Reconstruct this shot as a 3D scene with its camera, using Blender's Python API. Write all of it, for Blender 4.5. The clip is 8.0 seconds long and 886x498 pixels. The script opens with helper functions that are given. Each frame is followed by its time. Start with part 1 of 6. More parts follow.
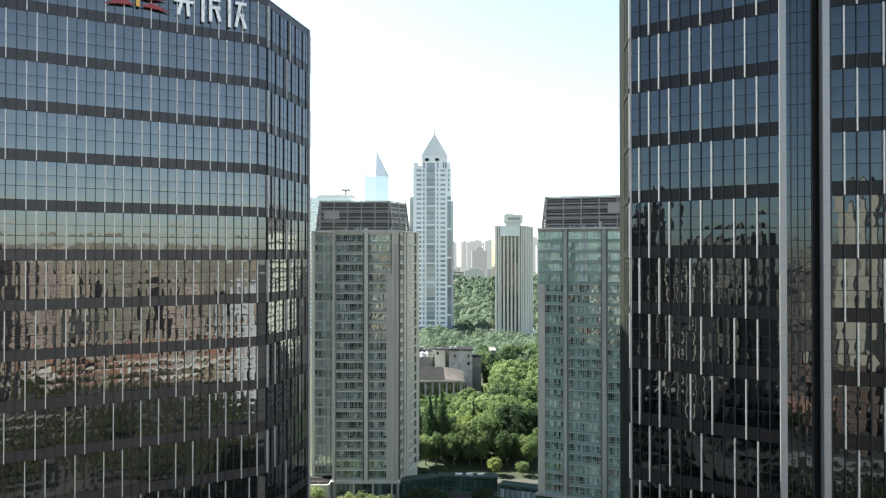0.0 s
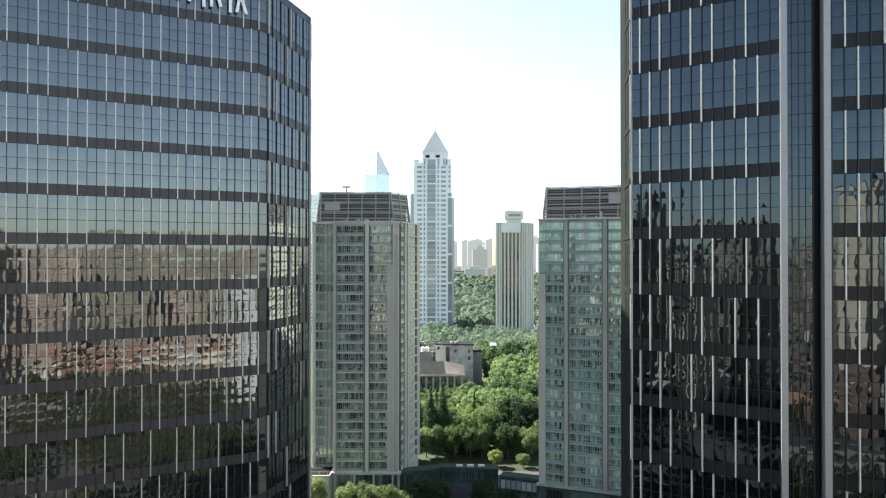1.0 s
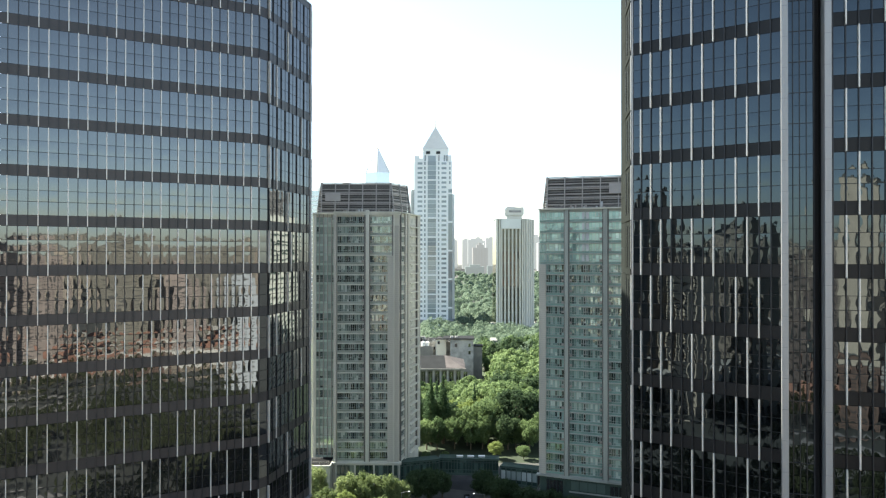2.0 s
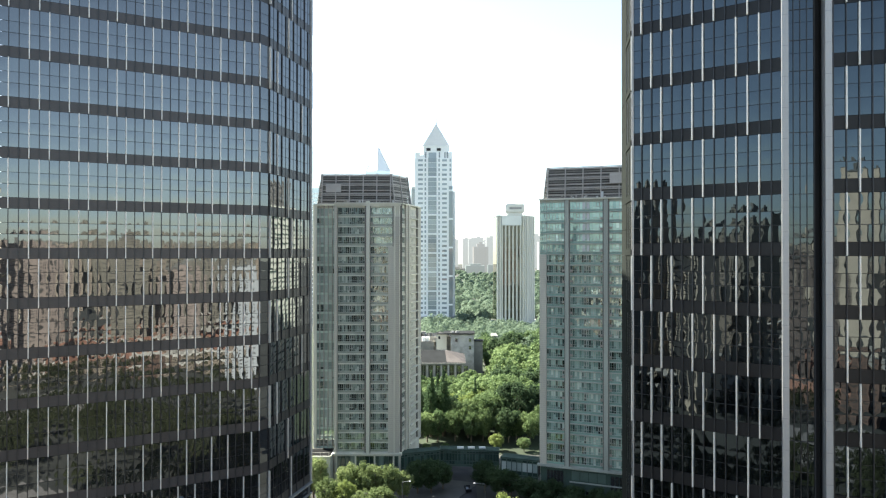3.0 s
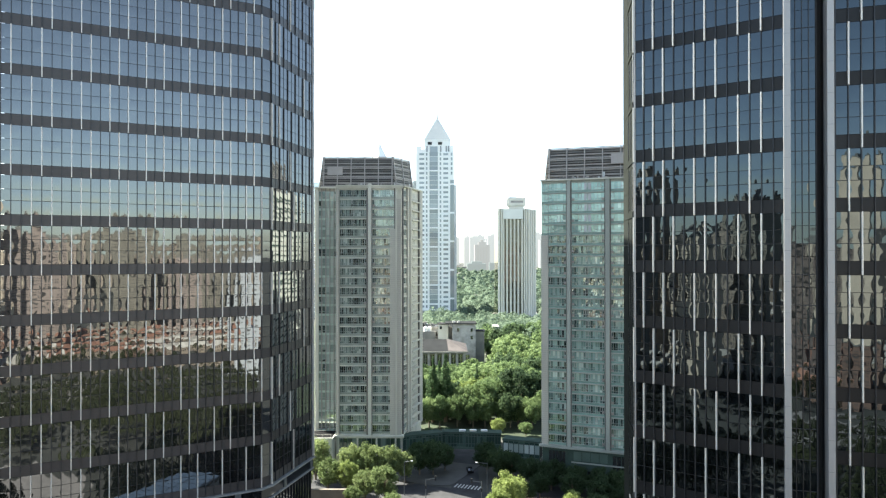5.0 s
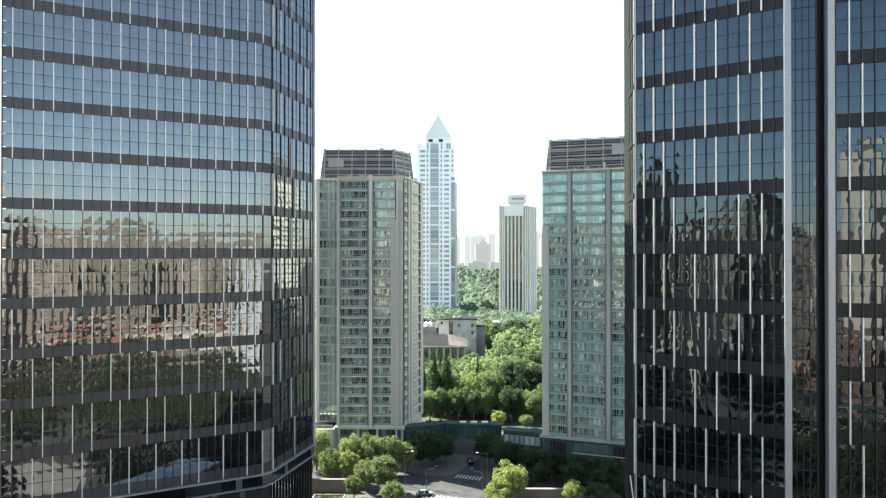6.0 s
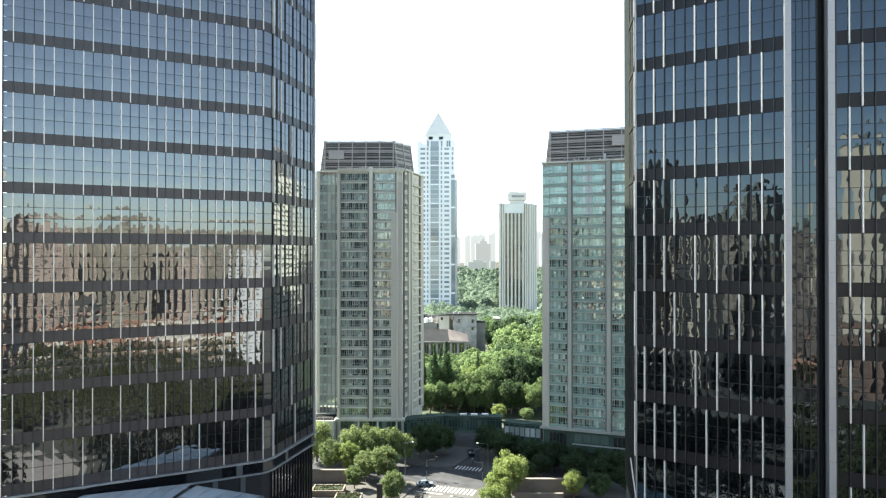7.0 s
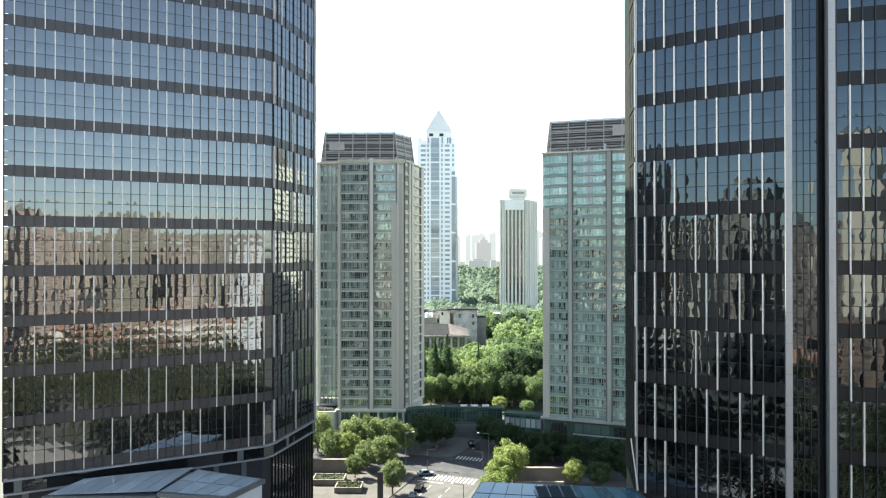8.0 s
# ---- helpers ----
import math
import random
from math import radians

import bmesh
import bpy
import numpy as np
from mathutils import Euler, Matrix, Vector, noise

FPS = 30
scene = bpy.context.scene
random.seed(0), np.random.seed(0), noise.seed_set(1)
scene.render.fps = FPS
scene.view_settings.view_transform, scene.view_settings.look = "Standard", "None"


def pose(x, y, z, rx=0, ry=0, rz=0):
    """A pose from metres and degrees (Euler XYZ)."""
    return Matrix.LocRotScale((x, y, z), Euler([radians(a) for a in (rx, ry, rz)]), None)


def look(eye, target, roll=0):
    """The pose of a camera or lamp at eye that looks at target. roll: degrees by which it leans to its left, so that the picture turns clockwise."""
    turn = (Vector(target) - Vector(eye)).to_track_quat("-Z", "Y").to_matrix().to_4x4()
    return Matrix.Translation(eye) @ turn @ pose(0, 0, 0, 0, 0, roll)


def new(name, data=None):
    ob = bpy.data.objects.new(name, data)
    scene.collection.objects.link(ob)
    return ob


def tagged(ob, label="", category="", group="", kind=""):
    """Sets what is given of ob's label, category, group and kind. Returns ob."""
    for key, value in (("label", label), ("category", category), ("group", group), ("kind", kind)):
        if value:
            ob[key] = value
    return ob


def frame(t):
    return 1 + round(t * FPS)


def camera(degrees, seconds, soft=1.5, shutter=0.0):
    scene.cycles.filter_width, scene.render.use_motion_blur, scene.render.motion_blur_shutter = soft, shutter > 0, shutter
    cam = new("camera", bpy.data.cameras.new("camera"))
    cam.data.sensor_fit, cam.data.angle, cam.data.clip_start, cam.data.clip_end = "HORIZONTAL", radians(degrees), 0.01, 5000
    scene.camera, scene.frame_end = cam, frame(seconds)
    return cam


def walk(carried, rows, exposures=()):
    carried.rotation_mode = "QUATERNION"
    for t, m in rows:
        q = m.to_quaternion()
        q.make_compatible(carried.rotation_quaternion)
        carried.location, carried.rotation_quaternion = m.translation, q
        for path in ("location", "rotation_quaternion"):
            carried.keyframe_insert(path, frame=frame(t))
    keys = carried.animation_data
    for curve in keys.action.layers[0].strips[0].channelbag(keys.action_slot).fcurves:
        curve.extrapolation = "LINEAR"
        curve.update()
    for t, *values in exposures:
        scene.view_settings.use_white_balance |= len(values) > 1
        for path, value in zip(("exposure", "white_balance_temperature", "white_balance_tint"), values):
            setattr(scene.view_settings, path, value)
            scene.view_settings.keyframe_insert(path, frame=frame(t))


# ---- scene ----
cam = camera(65.0, 8.0, 1.25)
EXPOSURE, KELVIN, TINT = 2.57, 6720, 2
METRES, EYE, TILT, LEAN, TURN = 21.0, 79.0, 0.5, 0.0, 0.0
ROWS = [
    (0.0, 0.0, 0.0, 0.0, 0.0, 0.0, 0.0),
    (0.5, -0.0013, -0.0005, -0.0604, 0.03, -0.02, 0.0),
    (1.0, -0.0019, -0.0018, -0.1223, 0.05, -0.05, -0.0),
    (1.5, -0.0028, -0.0025, -0.1834, 0.06, -0.1, -0.03),
    (3.0, -0.0041, -0.0066, -0.3764, 0.12, -0.14, -0.03),
    (3.5, -0.0044, -0.0075, -0.4381, 0.14, -0.17, -0.02),
    (4.0, -0.0053, -0.0078, -0.501, 0.15, -0.2, -0.03),
    (4.5, -0.0075, -0.0097, -0.5649, 0.18, -0.18, 0.04),
    (6.0, -0.0099, -0.0211, -0.7519, 0.29, -0.19, 0.02),
    (6.5, -0.0104, -0.0225, -0.812, 0.29, -0.18, 0.02),
    (7.0, -0.012, -0.025, -0.8734, 0.3, -0.17, 0.03),
    (7.5, -0.0124, -0.0275, -0.9363, 0.32, -0.18, 0.05),
    (8.0, -0.0127, -0.0298, -0.9992, 0.34, -0.2, 0.06),
]
walk(cam, [(t, pose(0, 0, EYE, TILT, LEAN, TURN) @ pose(METRES * x, METRES * y, METRES * z, 90 + pitch, roll, yaw)) for t, x, y, z, yaw, pitch, roll in ROWS],
     [(0.0, EXPOSURE - 0.42, KELVIN, TINT), (4.0, EXPOSURE - 0.08, KELVIN, TINT), (8.0, EXPOSURE + 0.15, KELVIN, TINT)])

# ---- world and sun ----
SUN_AZ, SUN_EL = -57.0, 41.0      # degrees from +y towards +x, degrees above the horizon
sky_world = bpy.data.worlds.new("sky")
scene.world = sky_world
sky_world.use_nodes = True
wn = sky_world.node_tree
sky = wn.nodes.new("ShaderNodeTexSky")
sky.sky_type = "NISHITA"
sky.sun_disc = False
sky.sun_elevation, sky.sun_rotation = radians(SUN_EL), radians(SUN_AZ)
sky.air_density, sky.dust_density, sky.ozone_density = 0.9, 0.6, 2.2
sky.altitude = 50
wn.nodes["Background"].inputs["Strength"].default_value = 0.075
haze = wn.nodes.new("ShaderNodeHueSaturation")
haze.inputs["Saturation"].default_value = 0.76
wn.links.new(sky.outputs["Color"], haze.inputs["Color"])
wn.links.new(haze.outputs["Color"], wn.nodes["Background"].inputs["Color"])
sun_data = bpy.data.lights.new("sun", "SUN")
sun_data.energy, sun_data.angle, sun_data.color = 5.0, radians(0.6), (1.0, 0.95, 0.88)
sun = new("sun", sun_data)
to_sun = Vector((math.sin(radians(SUN_AZ)) * math.cos(radians(SUN_EL)), math.cos(radians(SUN_AZ)) * math.cos(radians(SUN_EL)), math.sin(radians(SUN_EL))))
sun.matrix_world = look(to_sun * 900, (0, 0, 0))


# ---- mesh helpers ----
class Shape:
    """Gathers vertices and faces of one mesh."""

    def __init__(self):
        self.v, self.f = [], []

    def box(self, x0, x1, y0, y1, z0, z1, m=None):
        n = len(self.v)
        pts = [(x, y, z) for z in (z0, z1) for x, y in ((x0, y0), (x1, y0), (x1, y1), (x0, y1))]
        if m is not None:
            pts = [tuple(m @ Vector(p)) for p in pts]
        self.v += pts
        self.f += [tuple(n + i for i in q) for q in ((3, 2, 1, 0), (4, 5, 6, 7), (0, 1, 5, 4), (1, 2, 6, 5), (2, 3, 7, 6), (3, 0, 4, 7))]
        return self

    def prism(self, plan, z0, z1, inset=0.0):
        """An upright solid over a plan that runs counter-clockwise; inset draws its top in towards the middle."""
        n, k = len(self.v), len(plan)
        cx, cy = sum(p[0] for p in plan) / k, sum(p[1] for p in plan) / k
        self.v += [(x, y, z0) for x, y in plan]
        for x, y in plan:
            d = math.hypot(x - cx, y - cy)
            s = 1 - inset / d if d else 1
            self.v.append((cx + (x - cx) * s, cy + (y - cy) * s, z1))
        self.f += [tuple(n + i for i in range(k))[::-1], tuple(n + k + i for i in range(k))]
        self.f += [(n + i, n + (i + 1) % k, n + k + (i + 1) % k, n + k + i) for i in range(k)]
        return self

    def tube(self, a, b, ra, rb, sides=7):
        a, b = Vector(a), Vector(b)
        ax = (b - a).normalized()
        u = ax.orthogonal().normalized()
        w = ax.cross(u)
        n = len(self.v)
        for p, r in ((a, ra), (b, rb)):
            for i in range(sides):
                q = 2 * math.pi * i / sides
                self.v.append(tuple(p + u * (r * math.cos(q)) + w * (r * math.sin(q))))
        self.f += [(n + i, n + (i + 1) % sides, n + sides + (i + 1) % sides, n + sides + i) for i in range(sides)]
        self.f += [tuple(n + i for i in range(sides))[::-1], tuple(n + sides + i for i in range(sides))]
        return self

    def add(self, verts, faces):
        n = len(self.v)
        self.v += [tuple(p) for p in verts]
        self.f += [tuple(n + i for i in q) for q in faces]
        return self

    def mesh(self, name, mat, smooth=False):
        me = bpy.data.meshes.new(name)
        me.from_pydata(self.v, [], self.f)
        me.materials.append(mat)
        if smooth:
            me.polygons.foreach_set("use_smooth", [True] * len(me.polygons))
        me.update()
        return me


def part(name, shape, mat, parent=None, label="", smooth=False, kind=""):
    ob = new(name, shape if isinstance(shape, bpy.types.Mesh) else shape.mesh(name, mat, smooth))
    if parent is not None:
        ob.parent = parent
    return tagged(ob, label=label, kind=kind)


def piece(name, me, parent, m):
    ob = new(name, me)
    ob.parent = parent
    ob.matrix_basis = m
    return ob


def thing(name, label, category, group="", kind="", at=(0, 0, 0)):
    ob = new(name)
    ob.location = at
    return tagged(ob, label, category, group, kind)


def single(name, shape, mat, label, category, group="", kind="", smooth=False):
    return tagged(part(name, shape, mat, None, "", smooth), label, category, group, kind)


def along(p0, p1):
    """A frame on a facade: x runs from p0 to p1, -y points out of the building (to the right of the way), z up."""
    d = Vector((p1[0] - p0[0], p1[1] - p0[1], 0)).normalized()
    m = Matrix(((d.x, -d.y, 0, p0[0]), (d.y, d.x, 0, p0[1]), (0, 0, 1, 0), (0, 0, 0, 1)))
    return m, math.hypot(p1[0] - p0[0], p1[1] - p0[1])


# ---- materials ----
def material(name, base, rough=0.6, metal=0.0, vary=0.12, grain=8.0, stain=0.35, bump=0.0, ior=1.5, random_tint=0.0, streak=False, courses=0.0):
    """A painted, stone or metal surface: base colour with stains at a large scale, grain at a small one."""
    mat = bpy.data.materials.new(name)
    mat.use_nodes = True
    nt = mat.node_tree
    bsdf = nt.nodes["Principled BSDF"]
    geo = nt.nodes.new("ShaderNodeNewGeometry")
    info = nt.nodes.new("ShaderNodeObjectInfo")
    big, small = nt.nodes.new("ShaderNodeTexNoise"), nt.nodes.new("ShaderNodeTexNoise")
    big.inputs["Scale"].default_value, big.inputs["Detail"].default_value = stain, 6
    small.inputs["Scale"].default_value, small.inputs["Detail"].default_value = grain, 4
    stretch = nt.nodes.new("ShaderNodeMapping")
    stretch.inputs["Scale"].default_value = (1, 1, 0.18) if streak else (1, 1, 1)
    nt.links.new(geo.outputs["Position"], stretch.inputs["Vector"])
    nt.links.new(stretch.outputs["Vector"], big.inputs["Vector"])
    nt.links.new(geo.outputs["Position"], small.inputs["Vector"])
    both = nt.nodes.new("ShaderNodeMath")
    both.operation = "MULTIPLY_ADD"
    nt.links.new(big.outputs["Fac"], both.inputs[0])
    both.inputs[1].default_value = 0.7
    half = nt.nodes.new("ShaderNodeMath")
    half.operation = "MULTIPLY"
    half.inputs[1].default_value = 0.3
    nt.links.new(small.outputs["Fac"], half.inputs[0])
    nt.links.new(half.outputs[0], both.inputs[2])
    ramp = nt.nodes.new("ShaderNodeMapRange")
    ramp.inputs["From Min"].default_value, ramp.inputs["From Max"].default_value = 0.3, 0.7
    ramp.inputs["To Min"].default_value, ramp.inputs["To Max"].default_value = 1 - 1.6 * vary, 1 + 1.2 * vary
    nt.links.new(both.outputs[0], ramp.inputs["Value"])
    total = ramp.outputs["Result"]
    if courses:
        split = nt.nodes.new("ShaderNodeSeparateXYZ")
        nt.links.new(geo.outputs["Position"], split.inputs["Vector"])
        step = nt.nodes.new("ShaderNodeMath")
        step.operation = "MODULO"
        step.inputs[1].default_value = courses
        nt.links.new(split.outputs["Z"], step.inputs[0])
        joint = nt.nodes.new("ShaderNodeMath")
        joint.operation = "LESS_THAN"
        joint.inputs[1].default_value = 0.09 * courses
        nt.links.new(step.outputs[0], joint.inputs[0])
        dim = nt.nodes.new("ShaderNodeMapRange")
        dim.inputs["To Min"].default_value, dim.inputs["To Max"].default_value = 1.0, 0.72
        nt.links.new(joint.outputs[0], dim.inputs["Value"])
        both_c = nt.nodes.new("ShaderNodeMath")
        both_c.operation = "MULTIPLY"
        nt.links.new(total, both_c.inputs[0])
        nt.links.new(dim.outputs["Result"], both_c.inputs[1])
        total = both_c.outputs[0]
    if random_tint:
        add = nt.nodes.new("ShaderNodeMath")
        nt.links.new(info.outputs["Random"], add.inputs[0])
        nt.links.new(geo.outputs["Random Per Island"], add.inputs[1])
        fr = nt.nodes.new("ShaderNodeMath")
        fr.operation = "FRACT"
        nt.links.new(add.outputs[0], fr.inputs[0])
        mr = nt.nodes.new("ShaderNodeMapRange")
        mr.inputs["To Min"].default_value, mr.inputs["To Max"].default_value = 1 - random_tint, 1 + random_tint
        nt.links.new(fr.outputs[0], mr.inputs["Value"])
        mul = nt.nodes.new("ShaderNodeMath")
        mul.operation = "MULTIPLY"
        nt.links.new(total, mul.inputs[0])
        nt.links.new(mr.outputs["Result"], mul.inputs[1])
        total = mul.outputs[0]
    col = nt.nodes.new("ShaderNodeVectorMath")
    col.operation = "SCALE"
    col.inputs[0].default_value = base
    nt.links.new(total, col.inputs["Scale"])
    nt.links.new(col.outputs["Vector"], bsdf.inputs["Base Color"])
    rr = nt.nodes.new("ShaderNodeMapRange")
    rr.inputs["To Min"].default_value, rr.inputs["To Max"].default_value = max(0.02, rough - 0.1), min(1, rough + 0.1)
    nt.links.new(small.outputs["Fac"], rr.inputs["Value"])
    nt.links.new(rr.outputs["Result"], bsdf.inputs["Roughness"])
    bsdf.inputs["Metallic"].default_value = metal
    bsdf.inputs["IOR"].default_value = ior
    if bump:
        b = nt.nodes.new("ShaderNodeBump")
        b.inputs["Strength"].default_value, b.inputs["Distance"].default_value = bump, 0.05
        nt.links.new(small.outputs["Fac"], b.inputs["Height"])
        nt.links.new(b.outputs["Normal"], bsdf.inputs["Normal"])
    return mat


def glass_wall(name, base, mirror, tint, waves=0.0, scale=0.7, rooms=None):
    """Coated facade glass: a dark body under a mirror-like coating. rooms: how light the blinds behind it are, pane by pane."""
    mat = bpy.data.materials.new(name)
    mat.use_nodes = True
    nt = mat.node_tree
    nt.nodes.remove(nt.nodes["Principled BSDF"])
    out = nt.nodes["Material Output"]
    geo, info = nt.nodes.new("ShaderNodeNewGeometry"), nt.nodes.new("ShaderNodeObjectInfo")
    add = nt.nodes.new("ShaderNodeMath")
    nt.links.new(info.outputs["Random"], add.inputs[0])
    nt.links.new(geo.outputs["Random Per Island"], add.inputs[1])
    fr = nt.nodes.new("ShaderNodeMath")
    fr.operation = "FRACT"
    nt.links.new(add.outputs[0], fr.inputs[0])
    ramp = nt.nodes.new("ShaderNodeValToRGB")
    if rooms:                     # a dwelling's panes resemble one another
        pane = nt.nodes.new("ShaderNodeMath")
        pane.operation = "MULTIPLY"
        pane.inputs[1].default_value = 0.62
        nt.links.new(geo.outputs["Random Per Island"], pane.inputs[0])
        home = nt.nodes.new("ShaderNodeMath")
        home.operation = "MULTIPLY_ADD"
        home.inputs[1].default_value = 0.38
        nt.links.new(info.outputs["Random"], home.inputs[0])
        nt.links.new(pane.outputs[0], home.inputs[2])
        nt.links.new(home.outputs[0], ramp.inputs["Fac"])
    else:
        nt.links.new(fr.outputs[0], ramp.inputs["Fac"])
    e = ramp.color_ramp.elements
    if rooms:
        ramp.color_ramp.interpolation = "CONSTANT"
        e[0].color, e[1].color = (*base, 1), (*rooms[-1][1], 1)
        e[1].position = rooms[-1][0]
        for at, c in rooms[:-1]:
            e.new(at).color = (*c, 1)
    else:
        e[0].color, e[1].color = (*[c * 0.7 for c in base], 1), (*[c * 1.35 for c in base], 1)
    inside = nt.nodes.new("ShaderNodeBsdfDiffuse")
    nt.links.new(ramp.outputs["Color"], inside.inputs["Color"])
    coat = nt.nodes.new("ShaderNodeBsdfGlossy")
    coat.inputs["Roughness"].default_value = 0.015
    coat.inputs["Color"].default_value = (*tint, 1)
    fres = nt.nodes.new("ShaderNodeFresnel")
    fres.inputs["IOR"].default_value = 1.5
    fac = nt.nodes.new("ShaderNodeMapRange")
    fac.inputs["From Min"].default_value, fac.inputs["From Max"].default_value = 0.04, 1.0
    fac.inputs["To Min"].default_value, fac.inputs["To Max"].default_value = mirror, 0.95
    nt.links.new(fres.outputs["Fac"], fac.inputs["Value"])
    mix = nt.nodes.new("ShaderNodeMixShader")
    nt.links.new(fac.outputs["Result"], mix.inputs["Fac"])
    nt.links.new(inside.outputs["BSDF"], mix.inputs[1])
    nt.links.new(coat.outputs["BSDF"], mix.inputs[2])
    nt.links.new(mix.outputs["Shader"], out.inputs["Surface"])
    if waves:
        tex = nt.nodes.new("ShaderNodeTexNoise")
        tex.noise_dimensions = "4D"
        tex.inputs["Scale"].default_value, tex.inputs["Detail"].default_value = scale, 1.0
        w = nt.nodes.new("ShaderNodeMath")
        w.operation = "MULTIPLY"
        w.inputs[1].default_value = 40.0
        nt.links.new(fr.outputs[0], w.inputs[0])
        nt.links.new(geo.outputs["Position"], tex.inputs["Vector"])
        nt.links.new(w.outputs[0], tex.inputs["W"])
        b = nt.nodes.new("ShaderNodeBump")
        b.inputs["Strength"].default_value, b.inputs["Distance"].default_value = 1.0, waves
        nt.links.new(tex.outputs["Fac"], b.inputs["Height"])
        nt.links.new(b.outputs["Normal"], coat.inputs["Normal"])
    return mat


def leaves(name, dark, light):
    mat = bpy.data.materials.new(name)
    mat.use_nodes = True
    nt = mat.node_tree
    bsdf = nt.nodes["Principled BSDF"]
    geo, info = nt.nodes.new("ShaderNodeNewGeometry"), nt.nodes.new("ShaderNodeObjectInfo")
    add = nt.nodes.new("ShaderNodeMath")
    add.operation = "MULTIPLY_ADD"
    add.inputs[1].default_value = 0.45
    nt.links.new(geo.outputs["Random Per Island"], add.inputs[0])
    sc = nt.nodes.new("ShaderNodeMath")
    sc.operation = "MULTIPLY"
    sc.inputs[1].default_value = 0.55
    nt.links.new(info.outputs["Random"], sc.inputs[0])
    nt.links.new(sc.outputs[0], add.inputs[2])
    mix = nt.nodes.new("ShaderNodeMixRGB")
    mix.inputs["Color1"].default_value, mix.inputs["Color2"].default_value = (*dark, 1), (*light, 1)
    nt.links.new(add.outputs[0], mix.inputs["Fac"])
    nt.links.new(mix.outputs["Color"], bsdf.inputs["Base Color"])
    bsdf.inputs["Roughness"].default_value = 0.7
    bsdf.inputs["IOR"].default_value = 1.18
    thin = nt.nodes.new("ShaderNodeBsdfTranslucent")
    nt.links.new(mix.outputs["Color"], thin.inputs["Color"])
    ms = nt.nodes.new("ShaderNodeMixShader")
    ms.inputs["Fac"].default_value = 0.42
    nt.links.new(bsdf.outputs["BSDF"], ms.inputs[1])
    nt.links.new(thin.outputs["BSDF"], ms.inputs[2])
    nt.links.new(ms.outputs["Shader"], nt.nodes["Material Output"].inputs["Surface"])
    return mat


# Base lifted slightly: a lens veil over the left tower put into it.
TOWER_GLASS = glass_wall("tower_glass", (0.013, 0.0125, 0.0125), 0.135, (0.90, 0.95, 1.0), 0.011, 0.45)
# Same glass for the right tower, its dimmer light put into colour and mirror.
TOWER_GLASS_SHADED = glass_wall("shaded_tower_glass", (0.0025, 0.003, 0.0035), 0.08, (0.70, 0.86, 1.0), 0.016, 0.5)
SPANDREL = material("spandrel_metal", (0.046, 0.042, 0.044), 0.4, 0.3, 0.1, 3, 0.2)
# Copy of SPANDREL with the right tower's shade put into its colour.
SPANDREL_SHADED = material("shaded_spandrel_metal", (0.0085, 0.009, 0.011), 0.4, 0.1, 0.1, 3, 0.2, ior=1.35)
MULLION = material("dark_mullion", (0.03, 0.032, 0.037), 0.4, 0.5)
FIN = material("fin_aluminium", (0.62, 0.59, 0.55), 0.4, 0.25, 0.06)
PILASTER = material("pilaster_metal", (0.3, 0.3, 0.305), 0.42, 0.35, 0.08, 5, 0.1, streak=True)
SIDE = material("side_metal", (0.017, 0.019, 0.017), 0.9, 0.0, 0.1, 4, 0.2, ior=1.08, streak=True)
CORE = material("dark_core", (0.02, 0.02, 0.022), 0.8)
ROOFING = material("roof_membrane", (0.16, 0.16, 0.155), 0.85, 0, 0.2, 2, 0.15, ior=1.15)
SOFFIT = material("soffit_metal", (0.11, 0.12, 0.13), 0.4, 0.4)
LEDGE = material("ledge_metal", (0.24, 0.25, 0.26), 0.45, 0.35)
FASCIA = glass_wall("fascia_glass", (0.012, 0.013, 0.015), 0.07, (0.9, 0.95, 1.0), 0.004, 0.5)
STONE = material("grey_stone", (0.54, 0.535, 0.465), 0.75, 0, 0.14, 6, 0.22, streak=True)
STONE_COURSED = material("coursed_beige_stone", (0.45, 0.435, 0.38), 0.75, 0, 0.14, 6, 0.25, streak=True, courses=0.6)
PIER = material("grey_green_pier", (0.33, 0.355, 0.32), 0.75, 0, 0.16, 6, 0.22, streak=True)
HOME_PANEL = material("grey_green_glazed_panel", (0.275, 0.305, 0.262), 0.3, 0, 0.16, 4, 0.3, random_tint=0.14)
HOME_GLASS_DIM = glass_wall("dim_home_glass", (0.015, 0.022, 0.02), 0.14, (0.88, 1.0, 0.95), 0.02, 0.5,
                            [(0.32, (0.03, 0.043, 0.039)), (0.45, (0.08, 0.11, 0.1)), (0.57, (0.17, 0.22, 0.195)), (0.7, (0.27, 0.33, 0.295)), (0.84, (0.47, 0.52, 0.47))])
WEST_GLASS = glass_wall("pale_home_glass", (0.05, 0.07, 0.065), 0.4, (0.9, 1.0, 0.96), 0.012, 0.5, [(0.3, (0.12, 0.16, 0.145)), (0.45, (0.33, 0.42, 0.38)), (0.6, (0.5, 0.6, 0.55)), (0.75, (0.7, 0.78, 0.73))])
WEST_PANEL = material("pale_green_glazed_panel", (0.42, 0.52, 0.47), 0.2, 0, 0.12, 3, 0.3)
HOME_GLASS = glass_wall("home_glass", (0.015, 0.027, 0.024), 0.12, (0.82, 1.0, 0.95), 0.016, 0.5,
                        [(0.28, (0.035, 0.062, 0.057)), (0.42, (0.095, 0.165, 0.15)), (0.55, (0.18, 0.29, 0.262)), (0.7, (0.3, 0.435, 0.395)), (0.88, (0.52, 0.63, 0.58))])
